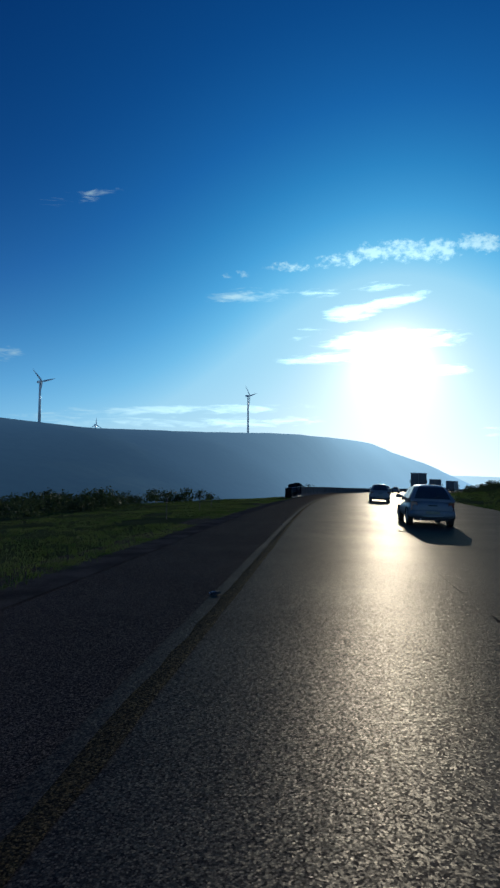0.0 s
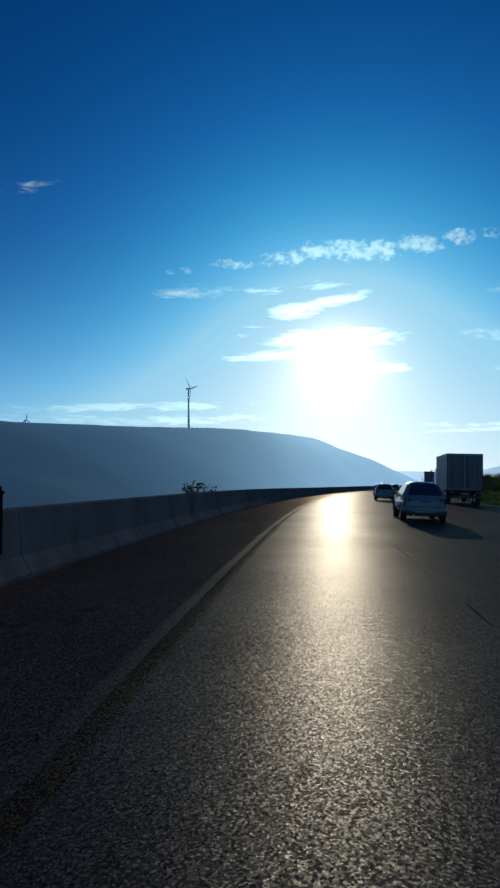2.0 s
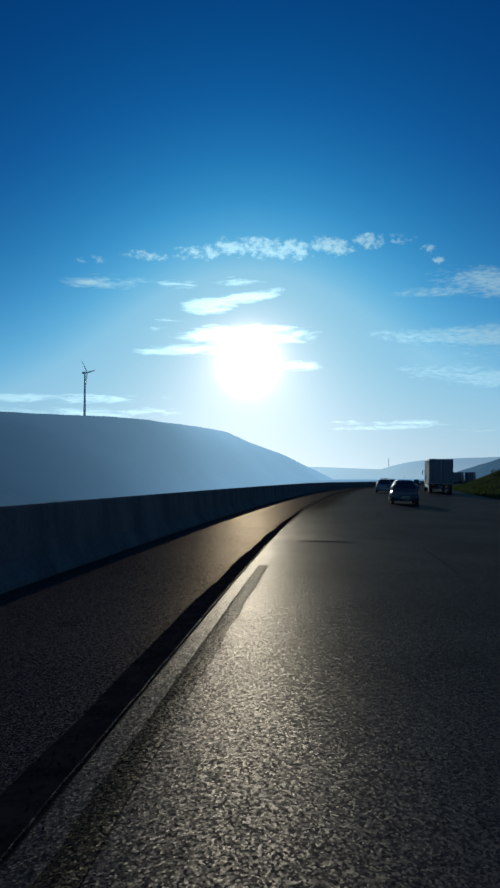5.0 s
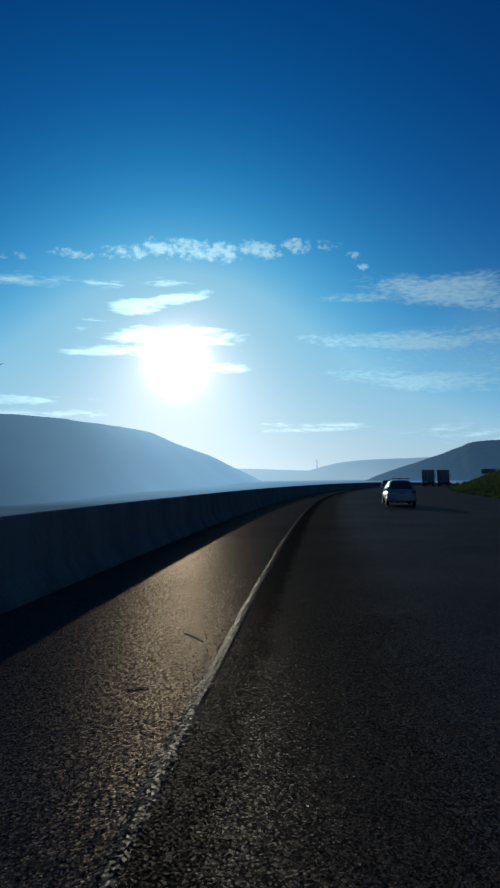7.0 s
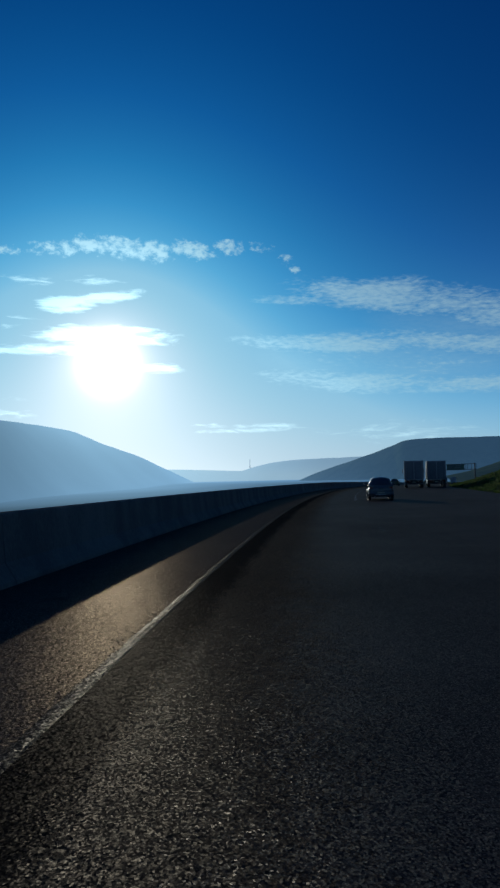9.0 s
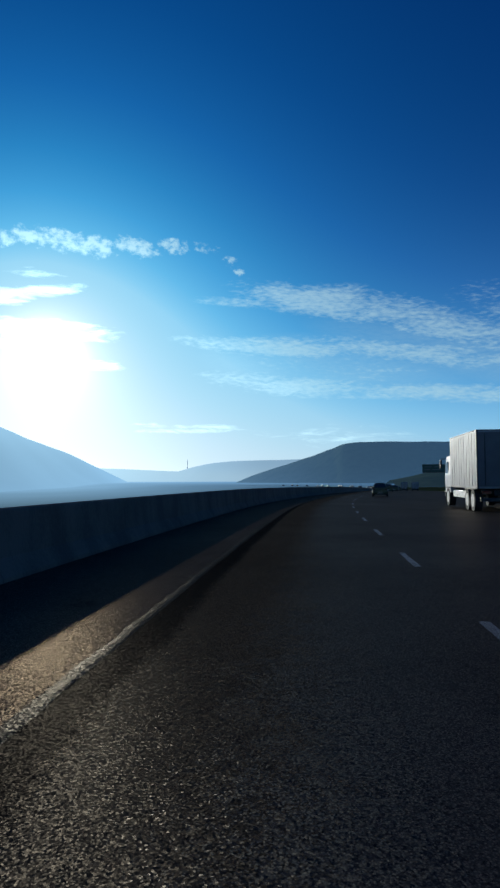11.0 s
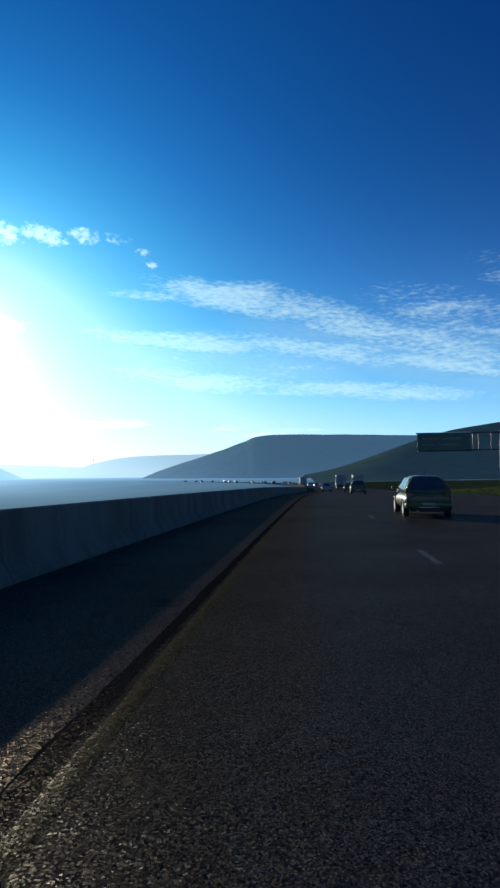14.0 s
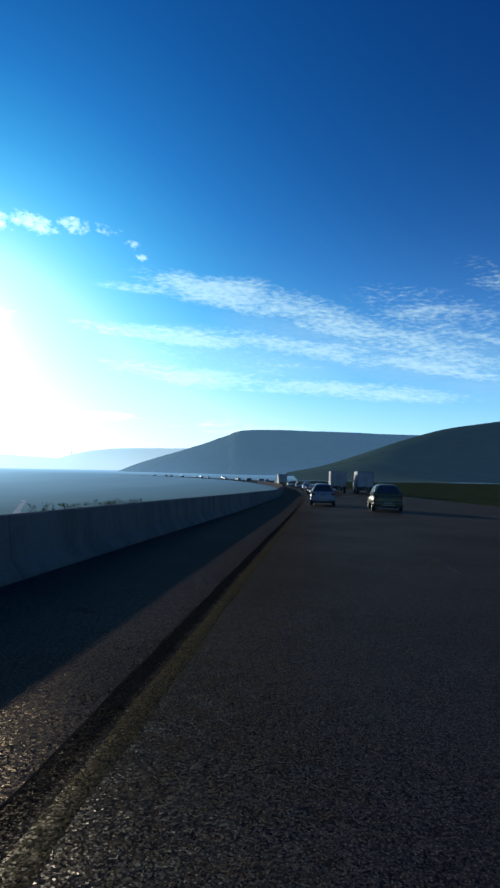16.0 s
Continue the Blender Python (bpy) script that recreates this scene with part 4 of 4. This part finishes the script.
    for sx in (-1, 1):
        for a, b, ka, kb in ((y1, ym - 0.04, 0.18, 0.0), (ym + 0.04, y2, 0.0, -0.3)):
            part("side_window", panel([(sx * w0, a, z0), (sx * w0, b, z0), (sx * w1, b + kb, z1), (sx * w1, a + ka, z1)], (sx * 0.008, 0, 0.002)), M_GLASS, c)
        part("tail_lamp", panel([(sx * hw * 0.62, 0.02, belt - 0.34), (sx * hw * 0.9, 0.075, belt - 0.34), (sx * hw * 0.92, 0.085, belt - 0.06), (sx * hw * 0.66, 0.03, belt - 0.08)], (0, -0.012, 0)), M_LAMP, c, "red tail lamp")
        m = part("mirror", box(0.2, 0.11, 0.13, (sx * (hw + 0.09), L * 0.62, belt + 0.03), 0.04), body_mat, c)
        part("mirror_arm", box(0.12, 0.05, 0.04, (sx * (hw - 0.02), L * 0.62, belt + 0.06)), M_TRIM, m)
        for yw in (L * 0.17, L * 0.83):
            wheel(c, sx * (hw - 0.1), yw, 0.29, 0.18)
            part("wheel_arch", tube([(sx * (hw - 0.015), yw + 0.345 * math.cos(a), 0.29 + 0.345 * math.sin(a)) for a in np.linspace(-0.15, math.pi + 0.15, 9)], 0.03, sides=5), M_TRIM, c)
    ws = line[-3:]
    (yd, fd), (ye, fe) = (ws[0][0], ws[0][1]), (ws[2][0], ws[2][1])
    part("windscreen", panel([(-side(0.1) * 0.9, ye - 0.06, belt + 0.03), (side(0.1) * 0.9, ye - 0.06, belt + 0.03), (side(0.85) * 0.85, yd + 0.02, top - 0.13), (-side(0.85) * 0.85, yd + 0.02, top - 0.13)], (0, 0.012, 0.008)), M_GLASS, c)
    part("rear_bumper", loft([oval(hw * k, z0, z1, y, 14, 4.0) for y, k, z0, z1 in ((-0.05, 0.72, 0.36, 0.5), (-0.035, 0.86, 0.31, 0.54), (0.06, 0.97, 0.27, 0.56), (0.3, 1.0, 0.26, 0.56))]), body_mat, c, smooth=True)
    part("bumper_strip", box(width * 0.42, 0.02, 0.03, (0, -0.058, 0.335), 0.008), M_RIM, c, "shiny bumper strip")
    part("valance", box(width * 0.78, 0.2, 0.1, (0, 0.1, 0.2), 0.03), M_TRIM, c)
    part("number_plate", box(0.46, 0.012, 0.1, (0, -0.058, 0.42), 0.004), M_PLATE, c)
    part("tailgate_handle", box(0.3, 0.03, 0.04, (0, 0.0, belt - 0.2), 0.01), M_TRIM, c)
    part("wiper", tube([(0.0, ya - 0.03, za + 0.02), (0.26, ya + 0.02, za + 0.12)], 0.01, sides=5), M_TRIM, c)
    part("exhaust", tube([(-0.4, -0.03, 0.23), (-0.4, 0.15, 0.23)], 0.028, sides=8), M_STEEL, c)
    part("aerial", tube([(0, 0.9, top), (0, 0.75, top + 0.2)], 0.006, sides=4), M_TRIM, c)
    if spoiler:
        part("spoiler", box(wt * 1.9, 0.26, 0.04, (0, 0.52, top + 0.05), 0.015), M_TRIM, c, "dark roof spoiler")
        for sx in (-1, 1):
            part("roof_rail", tube([(sx * wt * 0.9, 0.7, top + 0.05), (sx * wt * 0.9, 1.2, top + 0.06), (sx * wt * 0.9, L * 0.42, top + 0.05)], 0.02, sides=6), M_TRIM, c)
    return c


def truck(name, label, box_mat, door_mat, length=8.5, high=3.7):
    t = tagged(new(name), label, "truck", "trucks on the road")
    w = 2.5
    bl = length - 2.1
    part("cargo_box", box(w, bl, high - 1.05, (0, bl / 2, 1.05), 0.04), box_mat, t, "pale panelled cargo box")
    for sx in (-1, 1):
        part("door", box(w / 2 - 0.08, 0.05, high - 1.25, (sx * w / 4, -0.03, 1.15), 0.015), door_mat, t)
        for k in (0.2, 0.9):
            part("lock_bar", tube([(sx * k, -0.075, 1.2), (sx * k, -0.075, high - 0.15)], 0.02, sides=6), M_DARKSTEEL, t)
        part("corner_post", box(0.09, 0.1, high - 1.05, (sx * (w / 2 - 0.03), 0.0, 1.05), 0.015), M_DARKSTEEL, t)
        part("tail_lamp", box(0.4, 0.06, 0.14, (sx * 0.85, 0.0, 0.82), 0.02), M_LAMP, t)
        for y in (1.1, 2.3, length - 1.2):
            wheel(t, sx * (w / 2 - 0.2), y, 0.5, 0.34)
            part("mudguard", box(0.42, 1.1, 0.05, (sx * (w / 2 - 0.22), y, 1.0), 0.02), M_TRIM, t)
        m = part("mirror", box(0.1, 0.22, 0.5, (sx * (w / 2 + 0.18), length - 0.25, 2.1), 0.03), M_TRIM, t)
        part("mirror_arm", tube([(sx * (w / 2 - 0.1), length - 0.2, 2.65), (sx * (w / 2 + 0.18), length - 0.25, 2.65)], 0.025, sides=6), M_TRIM, m)
        part("side_rail", box(0.06, bl - 3.2, 0.35, (sx * (w / 2 - 0.1), bl / 2 + 1.2, 0.55), 0.02), M_STEEL, t)
    for k in range(int(bl / 0.6)):
        for sx in (-1, 1):
            part("panel_rib", box(0.02, 0.03, high - 1.25, (sx * (w / 2 + 0.006), 0.35 + 0.6 * k, 1.15)), box_mat, t)
    part("chassis", box(0.9, length - 0.6, 0.28, (0, length / 2, 0.72), 0.03), M_TRIM, t)
    part("underrun_bar", box(2.2, 0.1, 0.16, (0, 0.02, 0.48), 0.02), M_DARKSTEEL, t)
    part("bumper", box(2.4, 0.2, 0.35, (0, length - 0.1, 0.45), 0.05), M_TRIM, t)
    cab = [[(-1.2, 0.75), (-1.22, 1.7), (-1.12, 2.75), (1.12, 2.75), (1.22, 1.7), (1.2, 0.75)]]
    part("cab", loft([[Vector((x * k, y, z if z < 2 else z + dz)) for x, z in cab[0]] for y, k, dz in ((length - 1.95, 1.0, 0.05), (length - 0.35, 1.0, 0.0), (length - 0.1, 0.97, -0.35), (length, 0.94, -0.8))]), M_WHITECAR, t)
    for sx in (-1, 1):
        part("cab_window", box(0.02, 0.9, 0.7, (sx * 1.2, length - 0.85, 1.75), 0.005), M_GLASS, t)
    part("roof_cap", box(w + 0.04, bl, 0.05, (0, bl / 2, high - 0.03), 0.02), M_DARKSTEEL, t)
    part("number_plate", box(0.5, 0.012, 0.12, (0, -0.05, 0.72), 0.004), M_PLATE, t)
    return t


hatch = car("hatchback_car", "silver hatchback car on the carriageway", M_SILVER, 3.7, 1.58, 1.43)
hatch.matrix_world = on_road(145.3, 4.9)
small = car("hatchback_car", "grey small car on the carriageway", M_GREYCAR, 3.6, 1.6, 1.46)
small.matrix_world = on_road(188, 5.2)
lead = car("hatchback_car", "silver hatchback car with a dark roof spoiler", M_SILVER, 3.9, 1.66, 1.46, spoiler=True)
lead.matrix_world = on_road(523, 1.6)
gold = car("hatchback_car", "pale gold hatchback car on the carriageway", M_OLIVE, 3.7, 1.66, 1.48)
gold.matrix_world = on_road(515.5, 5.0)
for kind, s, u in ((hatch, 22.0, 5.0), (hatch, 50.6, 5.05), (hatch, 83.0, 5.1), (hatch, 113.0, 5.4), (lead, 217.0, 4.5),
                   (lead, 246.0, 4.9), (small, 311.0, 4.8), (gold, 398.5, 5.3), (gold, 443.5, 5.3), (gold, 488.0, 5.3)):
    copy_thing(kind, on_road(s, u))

lorry = truck("box_truck", "box truck with a dark rear door, on the outer lane", M_BOX, M_BOXDARK)
lorry.matrix_world = on_road(167, 12.3)
long_lorry = truck("box_truck", "long box truck with a pale ribbed side", M_BOX, M_BOXDARK, 12.5, 3.8)
long_lorry.matrix_world = on_road(223, 10.6)
white_lorry = truck("box_truck", "white box truck with pale rear doors", M_BOX, M_BOX, 7.5, 3.5)
white_lorry.matrix_world = on_road(584, 6.2)
for s, u in ((108, 10.9), (360, 9.8), (363.5, 13.0)):
    copy_thing(lorry, on_road(s, u))
for s, u in ((582, 10.3), (676, 1.8)):
    copy_thing(white_lorry, on_road(s, u))
pale = car("saloon_car", "white saloon car in the line of traffic", M_WHITECAR, 4.3, 1.72, 1.44, hatch=False)
pale.matrix_world = on_road(600, 1.8)
navy = car("saloon_car", "dark blue saloon car in the line of traffic", M_DARKCAR, 4.3, 1.72, 1.44, hatch=False)
navy.matrix_world = on_road(555, 1.7)
for i, (s, u) in enumerate(((569, 1.7), (585, 1.8), (612, 5.2), (625, 1.8), (640, 5.0), (652, 1.8), (690, 1.8), (706, 5.1), (722, 1.9), (741, 1.8), (756, 5.2), (775, 1.8), (788, 5.0), (800, 1.8), (822, 5.0), (838, 1.8), (860, 5.2), (885, 1.8),
                            (905, 1.8), (916, 5.1), (930, 5.0), (955, 1.8), (985, 1.8), (1010, 5.0), (1030, 1.8))):
    copy_thing((pale, navy, pale, lead, pale)[i % 5], on_road(s, u))


from mathutils.bvhtree import BVHTree

# ---------------------------------------------------------------- things at the end of the barrier
def crash_frame(parent, y, x0, x1, top, kink):
    """One tubular frame: a bent post on the road side, a cross tube with a capped end, a short foot."""
    f = part("frame_post", tube([(x1, y, 0.02), (x1 - 0.02, y - kink * 0.4, top * 0.42), (x1 + 0.02, y - kink, top * 0.5), (x1, y, top)], 0.024, sides=8), M_OLDSTEEL, parent, "bent galvanised post", True)
    part("cross_tube", tube([(x0, y + 0.05, top - 0.04), (x1 + 0.06, y, top)], 0.024, sides=8), M_OLDSTEEL, f)
    part("end_cap", tube([(x1 + 0.04, y, top), (x1 + 0.1, y, top)], 0.045, sides=10), M_STEEL, f)
    part("foot", box(0.16, 0.16, 0.03, (x1, y, 0.0), 0.008), M_STEEL, f)


def crash_cushion(s0, low, dome, high, posts, label):
    """Low tubular frames on the road side, and a taller domed cover behind their far end."""
    c = tagged(new("crash_cushion"), label, "crash cushion", "cushions at the barrier end")
    c.matrix_world = on_road(s0, -2.95, -0.04)
    w = 0.66
    secs = []
    for y, k in ((low, 0.9), (low + 0.06, 0.98), (low + 0.5, 1.0), (low + dome - 0.4, 1.0), (low + dome - 0.05, 0.98), (low + dome, 0.92)):
        arc = [Vector((-0.2 + w / 2 * k * math.cos(a), y, high * 0.84 + high * 0.16 * k * math.sin(a))) for a in np.linspace(0, math.pi, 9)]
        secs.append([Vector((-0.2 + w / 2 * k, y, 0.12))] + arc + [Vector((-0.2 - w / 2 * k, y, 0.12))])
    part("cover", loft(secs), M_TARP, c, "dark domed cover")
    part("eave", box(w + 0.07, dome * 0.96, 0.04, (-0.2, low + dome / 2, high * 0.83), 0.012), M_TARP, c)
    part("low_cover", box(0.62, low - 0.2, high * 0.62, (-0.17, low / 2 + 0.05, 0.08), 0.1, taper=0.92), M_TARP, c, "low dark cover between the frames")
    for x in (-0.62, 0.22):
        part("base_rail", box(0.12, low + dome * 0.6, 0.1, (x, (low + dome * 0.6) / 2, 0.03), 0.02), M_DARKSTEEL, c)
    for y in posts:
        crash_frame(c, y, -0.45, 0.2, high * 0.72 if y < low else high * 0.9, 0.12)
    return c


crash_cushion(58.7, 3.2, 2.2, 1.4, (0.1, 0.9, 1.8, 2.9), "dark covered crash cushion with bright tubular steel frames")
crash_cushion(63.3, 2.4, 2.8, 1.5, (0.1, 0.8, 1.6, 2.6), "taller dark crash cushion with steel frames at the barrier end")


def marker_post(s, u, high):
    m = tagged(new("marker_post"), "thin dark marker post standing in the grass", "marker post", "marker posts in the verge")
    m.matrix_world = on_road(s, u, verge_left(s, u))
    part("stake", tube([(0, 0, -0.2), (0.01, 0, high * 0.5), (0.02, 0, high)], 0.024, sides=7, r_end=0.02), M_TRIM, m)
    part("cap", box(0.07, 0.045, 0.14, (0.02, 0, high - 0.14), 0.01), M_TRIM, m)


for s, u, h in ((24, -4.75, 0.8), (31, -4.9, 0.8), (36, -5.3, 0.75)):
    marker_post(s, u, h)


def debris(s, u, turn, size, label):
    d = tagged(new("road_debris"), label, "debris")
    d.matrix_world = on_road(s, u, 0.002, turn)
    bm = bmesh.new()
    for k in range(3):
        box(0.16 * size, 0.07 * size, 0.05 * size, (0.05 * k * size, 0.03 * (k % 2) * size, 0.015 * k * size), 0.012 * size, bm, taper=0.7)
    for v in bm.verts:
        v.co += 0.02 * size * noise.noise_vector(v.co * 14)
    part("scrap", bm, M_TRIM, d, "scrap of torn tyre rubber")
    part("shred", tube([(-0.12 * size, 0, 0.02), (0.0, 0.04 * size, 0.07 * size), (0.16 * size, 0.01, 0.02)], 0.014 * size, sides=6), M_STEEL, d)


debris(7.55, 0.03, 20, 0.5, "small scrap of tyre lying on the asphalt")
debris(20.2, 0.02, 100, 0.4, "dark scrap with a bright edge lying on the asphalt")
debris(51.9, 3.25, 60, 0.5, "pale torn scrap lying on the asphalt")
debris(37.0, 0.6, 140, 0.4, "small scrap of tyre lying on the asphalt")
debris(438.8, 0.75, 10, 0.1, "small pale scrap lying on the asphalt")
debris(380.7, 0.95, 10, 0.08, "small pale scrap lying on the asphalt")


def stick(s, u, turn, length, label):
    """A dry splintered stick lying on the shoulder."""
    d = tagged(new("dry_stick"), label, "stick", "sticks on the shoulder")
    d.matrix_world = on_road(s, u, -0.027, turn)
    part("shaft", tube([(-length / 2, 0, 0.0), (-length * 0.1, 0.012, 0.003), (length / 2, -0.006, 0.001)], 0.005, sides=6, r_end=0.003), M_DRY, d)


stick(216.0, -0.42, -50, 0.34, "pale dry stick lying on the hard shoulder")
stick(214.6, -0.53, 20, 0.14, "short dark broken stick lying on the hard shoulder")
stick(368.5, -0.44, -30, 0.16, "pale dry stick lying on the hard shoulder")


def chippings(name, n, s_range, seed):
    """Loose stones strewn along the joint."""
    rng = random.Random(seed)
    v, f = [], []
    for _ in range(n):
        s, u, r = rng.uniform(*s_range), -0.14 + rng.gauss(0, 0.11), rng.uniform(0.003, 0.009)
        if u > -0.02 and rng.random() < 0.6:
            continue
        p = road(s, u, -0.026 if u < -0.02 else 0.0)
        k = len(v)
        v += [p + Vector(q) * r * rng.uniform(0.7, 1.3) for q in ((1, 0, 0.3), (0, 1, 0.2), (-1, 0, 0.3), (0, -1, 0.25), (0.1, 0.1, 1.1))]
        f += [(k, k + 1, k + 4), (k + 1, k + 2, k + 4), (k + 2, k + 3, k + 4), (k + 3, k, k + 4)]
    return tagged(new(name, mesh_from(name, v, f, M_CHIP)), "loose stone chippings strewn along the joint", "chippings", kind="stuff")


chippings("loose_chippings", 30000, (115, 500), 31)


# ---------------------------------------------------------------- plants
def tufts(name, spots, high, label, material, seed, blades=5, width=0.03):
    rng = random.Random(seed)
    verts, faces = [], []
    for p in spots:
        for _ in range(blades):
            a, lean, h = rng.uniform(0, 6.283), rng.uniform(0.05, 0.6), high * rng.uniform(0.5, 1.25)
            bx, by = p.x + rng.gauss(0, 0.07), p.y + rng.gauss(0, 0.07)
            c, s = math.cos(a), math.sin(a)
            n = len(verts)
            verts += [(bx - s * width, by + c * width, p.z - 0.03), (bx + s * width, by - c * width, p.z - 0.03), (bx + c * lean * h * 0.4, by + s * lean * h * 0.4, p.z + h * 0.6), (bx + c * lean * h, by + s * lean * h, p.z + h)]
            faces += [(n, n + 1, n + 2), (n + 1, n + 3, n + 2)]
    return tagged(new(name, mesh_from(name, verts, faces, material)), label, "grass", kind="stuff")


def scatter(n, s_range, e_range, place, seed, bias=2.0, thin=0.0):
    rng = random.Random(seed)
    out = []
    while len(out) < n:
        s, e = rng.uniform(*s_range), e_range[0] + (e_range[1] - e_range[0]) * rng.random() ** bias
        if noise.noise(Vector((s * 0.16, e * 0.3, seed))) > thin - 0.25:
            out.append(place(s, e))
    return out


tufts("verge_grass_left", scatter(15000, (-6, 68), (2.75, 24), lambda s, e: road(s, -e, verge_left(s, -e)), 3, 1.6), 0.07, "rough green grass tufts on the verge", M_BLADE, 4, 9, 0.012)
tufts("bank_grass_right", scatter(9000, (215, 530), (0.5, 16), lambda s, e: road(s, right_edge(s) + e, verge_right(s, right_edge(s) + e)), 5, 1.5), 0.3, "green grass on the roadside bank", M_BLADE, 6, 4, 0.05)
tufts("near_grass_right", scatter(6000, (10, 215), (0.5, 14), lambda s, e: road(s, right_edge(s) + e, verge_right(s, right_edge(s) + e)), 15, 1.4), 0.2, "rough grass on the low bank", M_BLADE, 16, 4, 0.05)
tufts("slope_weeds", scatter(2500, (400, 520), (3.6, 22), lambda s, e: road(s, -e, verge_left(s, -e)), 8, 1.8), 0.6, "weeds on the slope behind the barrier", M_SCRUB, 9, 5, 0.03)


def bush_mesh(bm_v, bm_f, p, r, h, rng, leaves):
    """Leaves of one bush as small tilted quads in uneven clumps."""
    clumps = [(p.x + rng.gauss(0, r * 0.45), p.y + rng.gauss(0, r * 0.45), p.z + h * rng.uniform(0.25, 0.85), r * rng.uniform(0.25, 0.5)) for _ in range(6)]
    for _ in range(leaves):
        cx, cy, cz, cr = rng.choice(clumps)
        o = Vector((rng.gauss(0, 1), rng.gauss(0, 1), rng.gauss(0, 0.8)))
        o = o.normalized() * cr * rng.random() ** 0.4 + Vector((cx, cy, cz))
        a, b = Vector((rng.gauss(0, 1), rng.gauss(0, 1), rng.gauss(0, 1))).normalized(), Vector((rng.gauss(0, 1), rng.gauss(0, 1), rng.gauss(0, 1))).normalized()
        k = rng.uniform(0.06, 0.13) * (0.5 + r * 0.5)
        n = len(bm_v)
        bm_v += [o - a * k, o + b * k * 0.6, o + a * k, o - b * k * 0.6]
        bm_f.append((n, n + 1, n + 2, n + 3))


def scrub(name, spots, r, h, leaves, label, seed):
    rng = random.Random(seed)
    v, f = [], []
    for p in spots:
        bush_mesh(v, f, p, r * rng.uniform(0.6, 1.3), h * rng.uniform(0.6, 1.3), rng, leaves)
    return tagged(new(name, mesh_from(name, v, f, M_SCRUB)), label, "scrub", kind="stuff")


scrub("roadside_scrub", scatter(900, (0, 150), (12, 52), lambda s, e: road(s, -e, verge_left(s, -e)), 11, 1.0), 1.2, 1.25, 170, "dark scrub bushes along the edge of the valley", 12)
scrub("near_scrub", scatter(190, (30, 120), (14, 27), lambda s, e: road(s, -e, verge_left(s, -e)), 17, 1.0), 0.9, 0.9, 150, "dark scrub at the edge of the grass", 18)
scrub("far_side_scrub", scatter(260, (30, 260), (6, 45), lambda s, e: road(s, right_edge(s) + e, verge_right(s, right_edge(s) + e)), 13, 1.3), 1.1, 1.1, 170, "dark low bushes on the far bank", 14)


def shrub(s, u, high, label, seed):
    b = tagged(new("shrub"), label, "shrub", "shrubs behind the barrier")
    b.matrix_world = on_road(s, u, verge_left(s, u))
    rng = random.Random(seed)
    stems = bmesh.new()
    for _ in range(14):
        a, l = rng.uniform(0, 6.28), rng.uniform(0.2, 0.7)
        tube([(0, 0, -0.1), (math.cos(a) * l * 0.3, math.sin(a) * l * 0.3, high * 0.5), (math.cos(a) * l, math.sin(a) * l, high * rng.uniform(0.75, 1.0))], 0.025, stems, 5, 0.006)
    part("stems", stems, M_BARK, b)
    v, f = [], []
    bush_mesh(v, f, Vector((0, 0, high * 0.35)), 0.8, high * 0.7, rng, 260)
    part("crown", mesh_from("crown", v, f, M_SCRUB), M_SCRUB, b)


shrub(91, -4.9, 1.9, "bare twiggy shrub growing behind the barrier", 21)
shrub(94, -5.6, 2.2, "bare twiggy shrub growing behind the barrier", 22)


# ---------------------------------------------------------------- plain behind the barrier
def terrain(*names):
    trees = []
    for name in names:
        me = bpy.data.objects[name].data
        trees.append(BVHTree.FromPolygons([v.co for v in me.vertices], [tuple(p.vertices) for p in me.polygons]))
    return trees


LAND = terrain("ground", "verge_left")


def land(x, y):
    """Place on the land under x, y."""
    hits = [t.ray_cast(Vector((x, y, 300.0)), Vector((0, 0, -1)))[0] for t in LAND]
    return Vector((x, y, max((h.z for h in hits if h is not None), default=-8.0)))


def dirt_track():
    verts, faces = [], []
    steps = 40
    for k in range(steps + 1):
        f = k / steps
        x, y = 250 + 54 * f, 515 + 138 * f
        for side in (-0.7, 0.0, 0.7):
            p = land(x + side * 0.93 * (1 + 0.2 * wob(k, side, 0.7)), y - side * 0.37)
            verts.append((p.x, p.y, p.z + 0.12))
    for k in range(steps):
        for j in range(2):
            a = k * 3 + j
            faces.append((a, a + 1, a + 4, a + 3))
    tagged(new("dirt_track", mesh_from("dirt_track", verts, faces, M_TRACK, True)), "pale dirt track crossing the slope below the barrier", "track", kind="structure")


dirt_track()
rng_plain = random.Random(41)
SPOTS = [(rng_plain.uniform(115, 165), radians(rng_plain.uniform(21, 31))) for _ in range(70)]
scrub("plain_scrub", [land(214 + d * math.sin(a), 416 + d * math.cos(a)) for d, a in SPOTS], 0.7, 1.3, 110, "scattered low bushes on the slope below the barrier", 42)
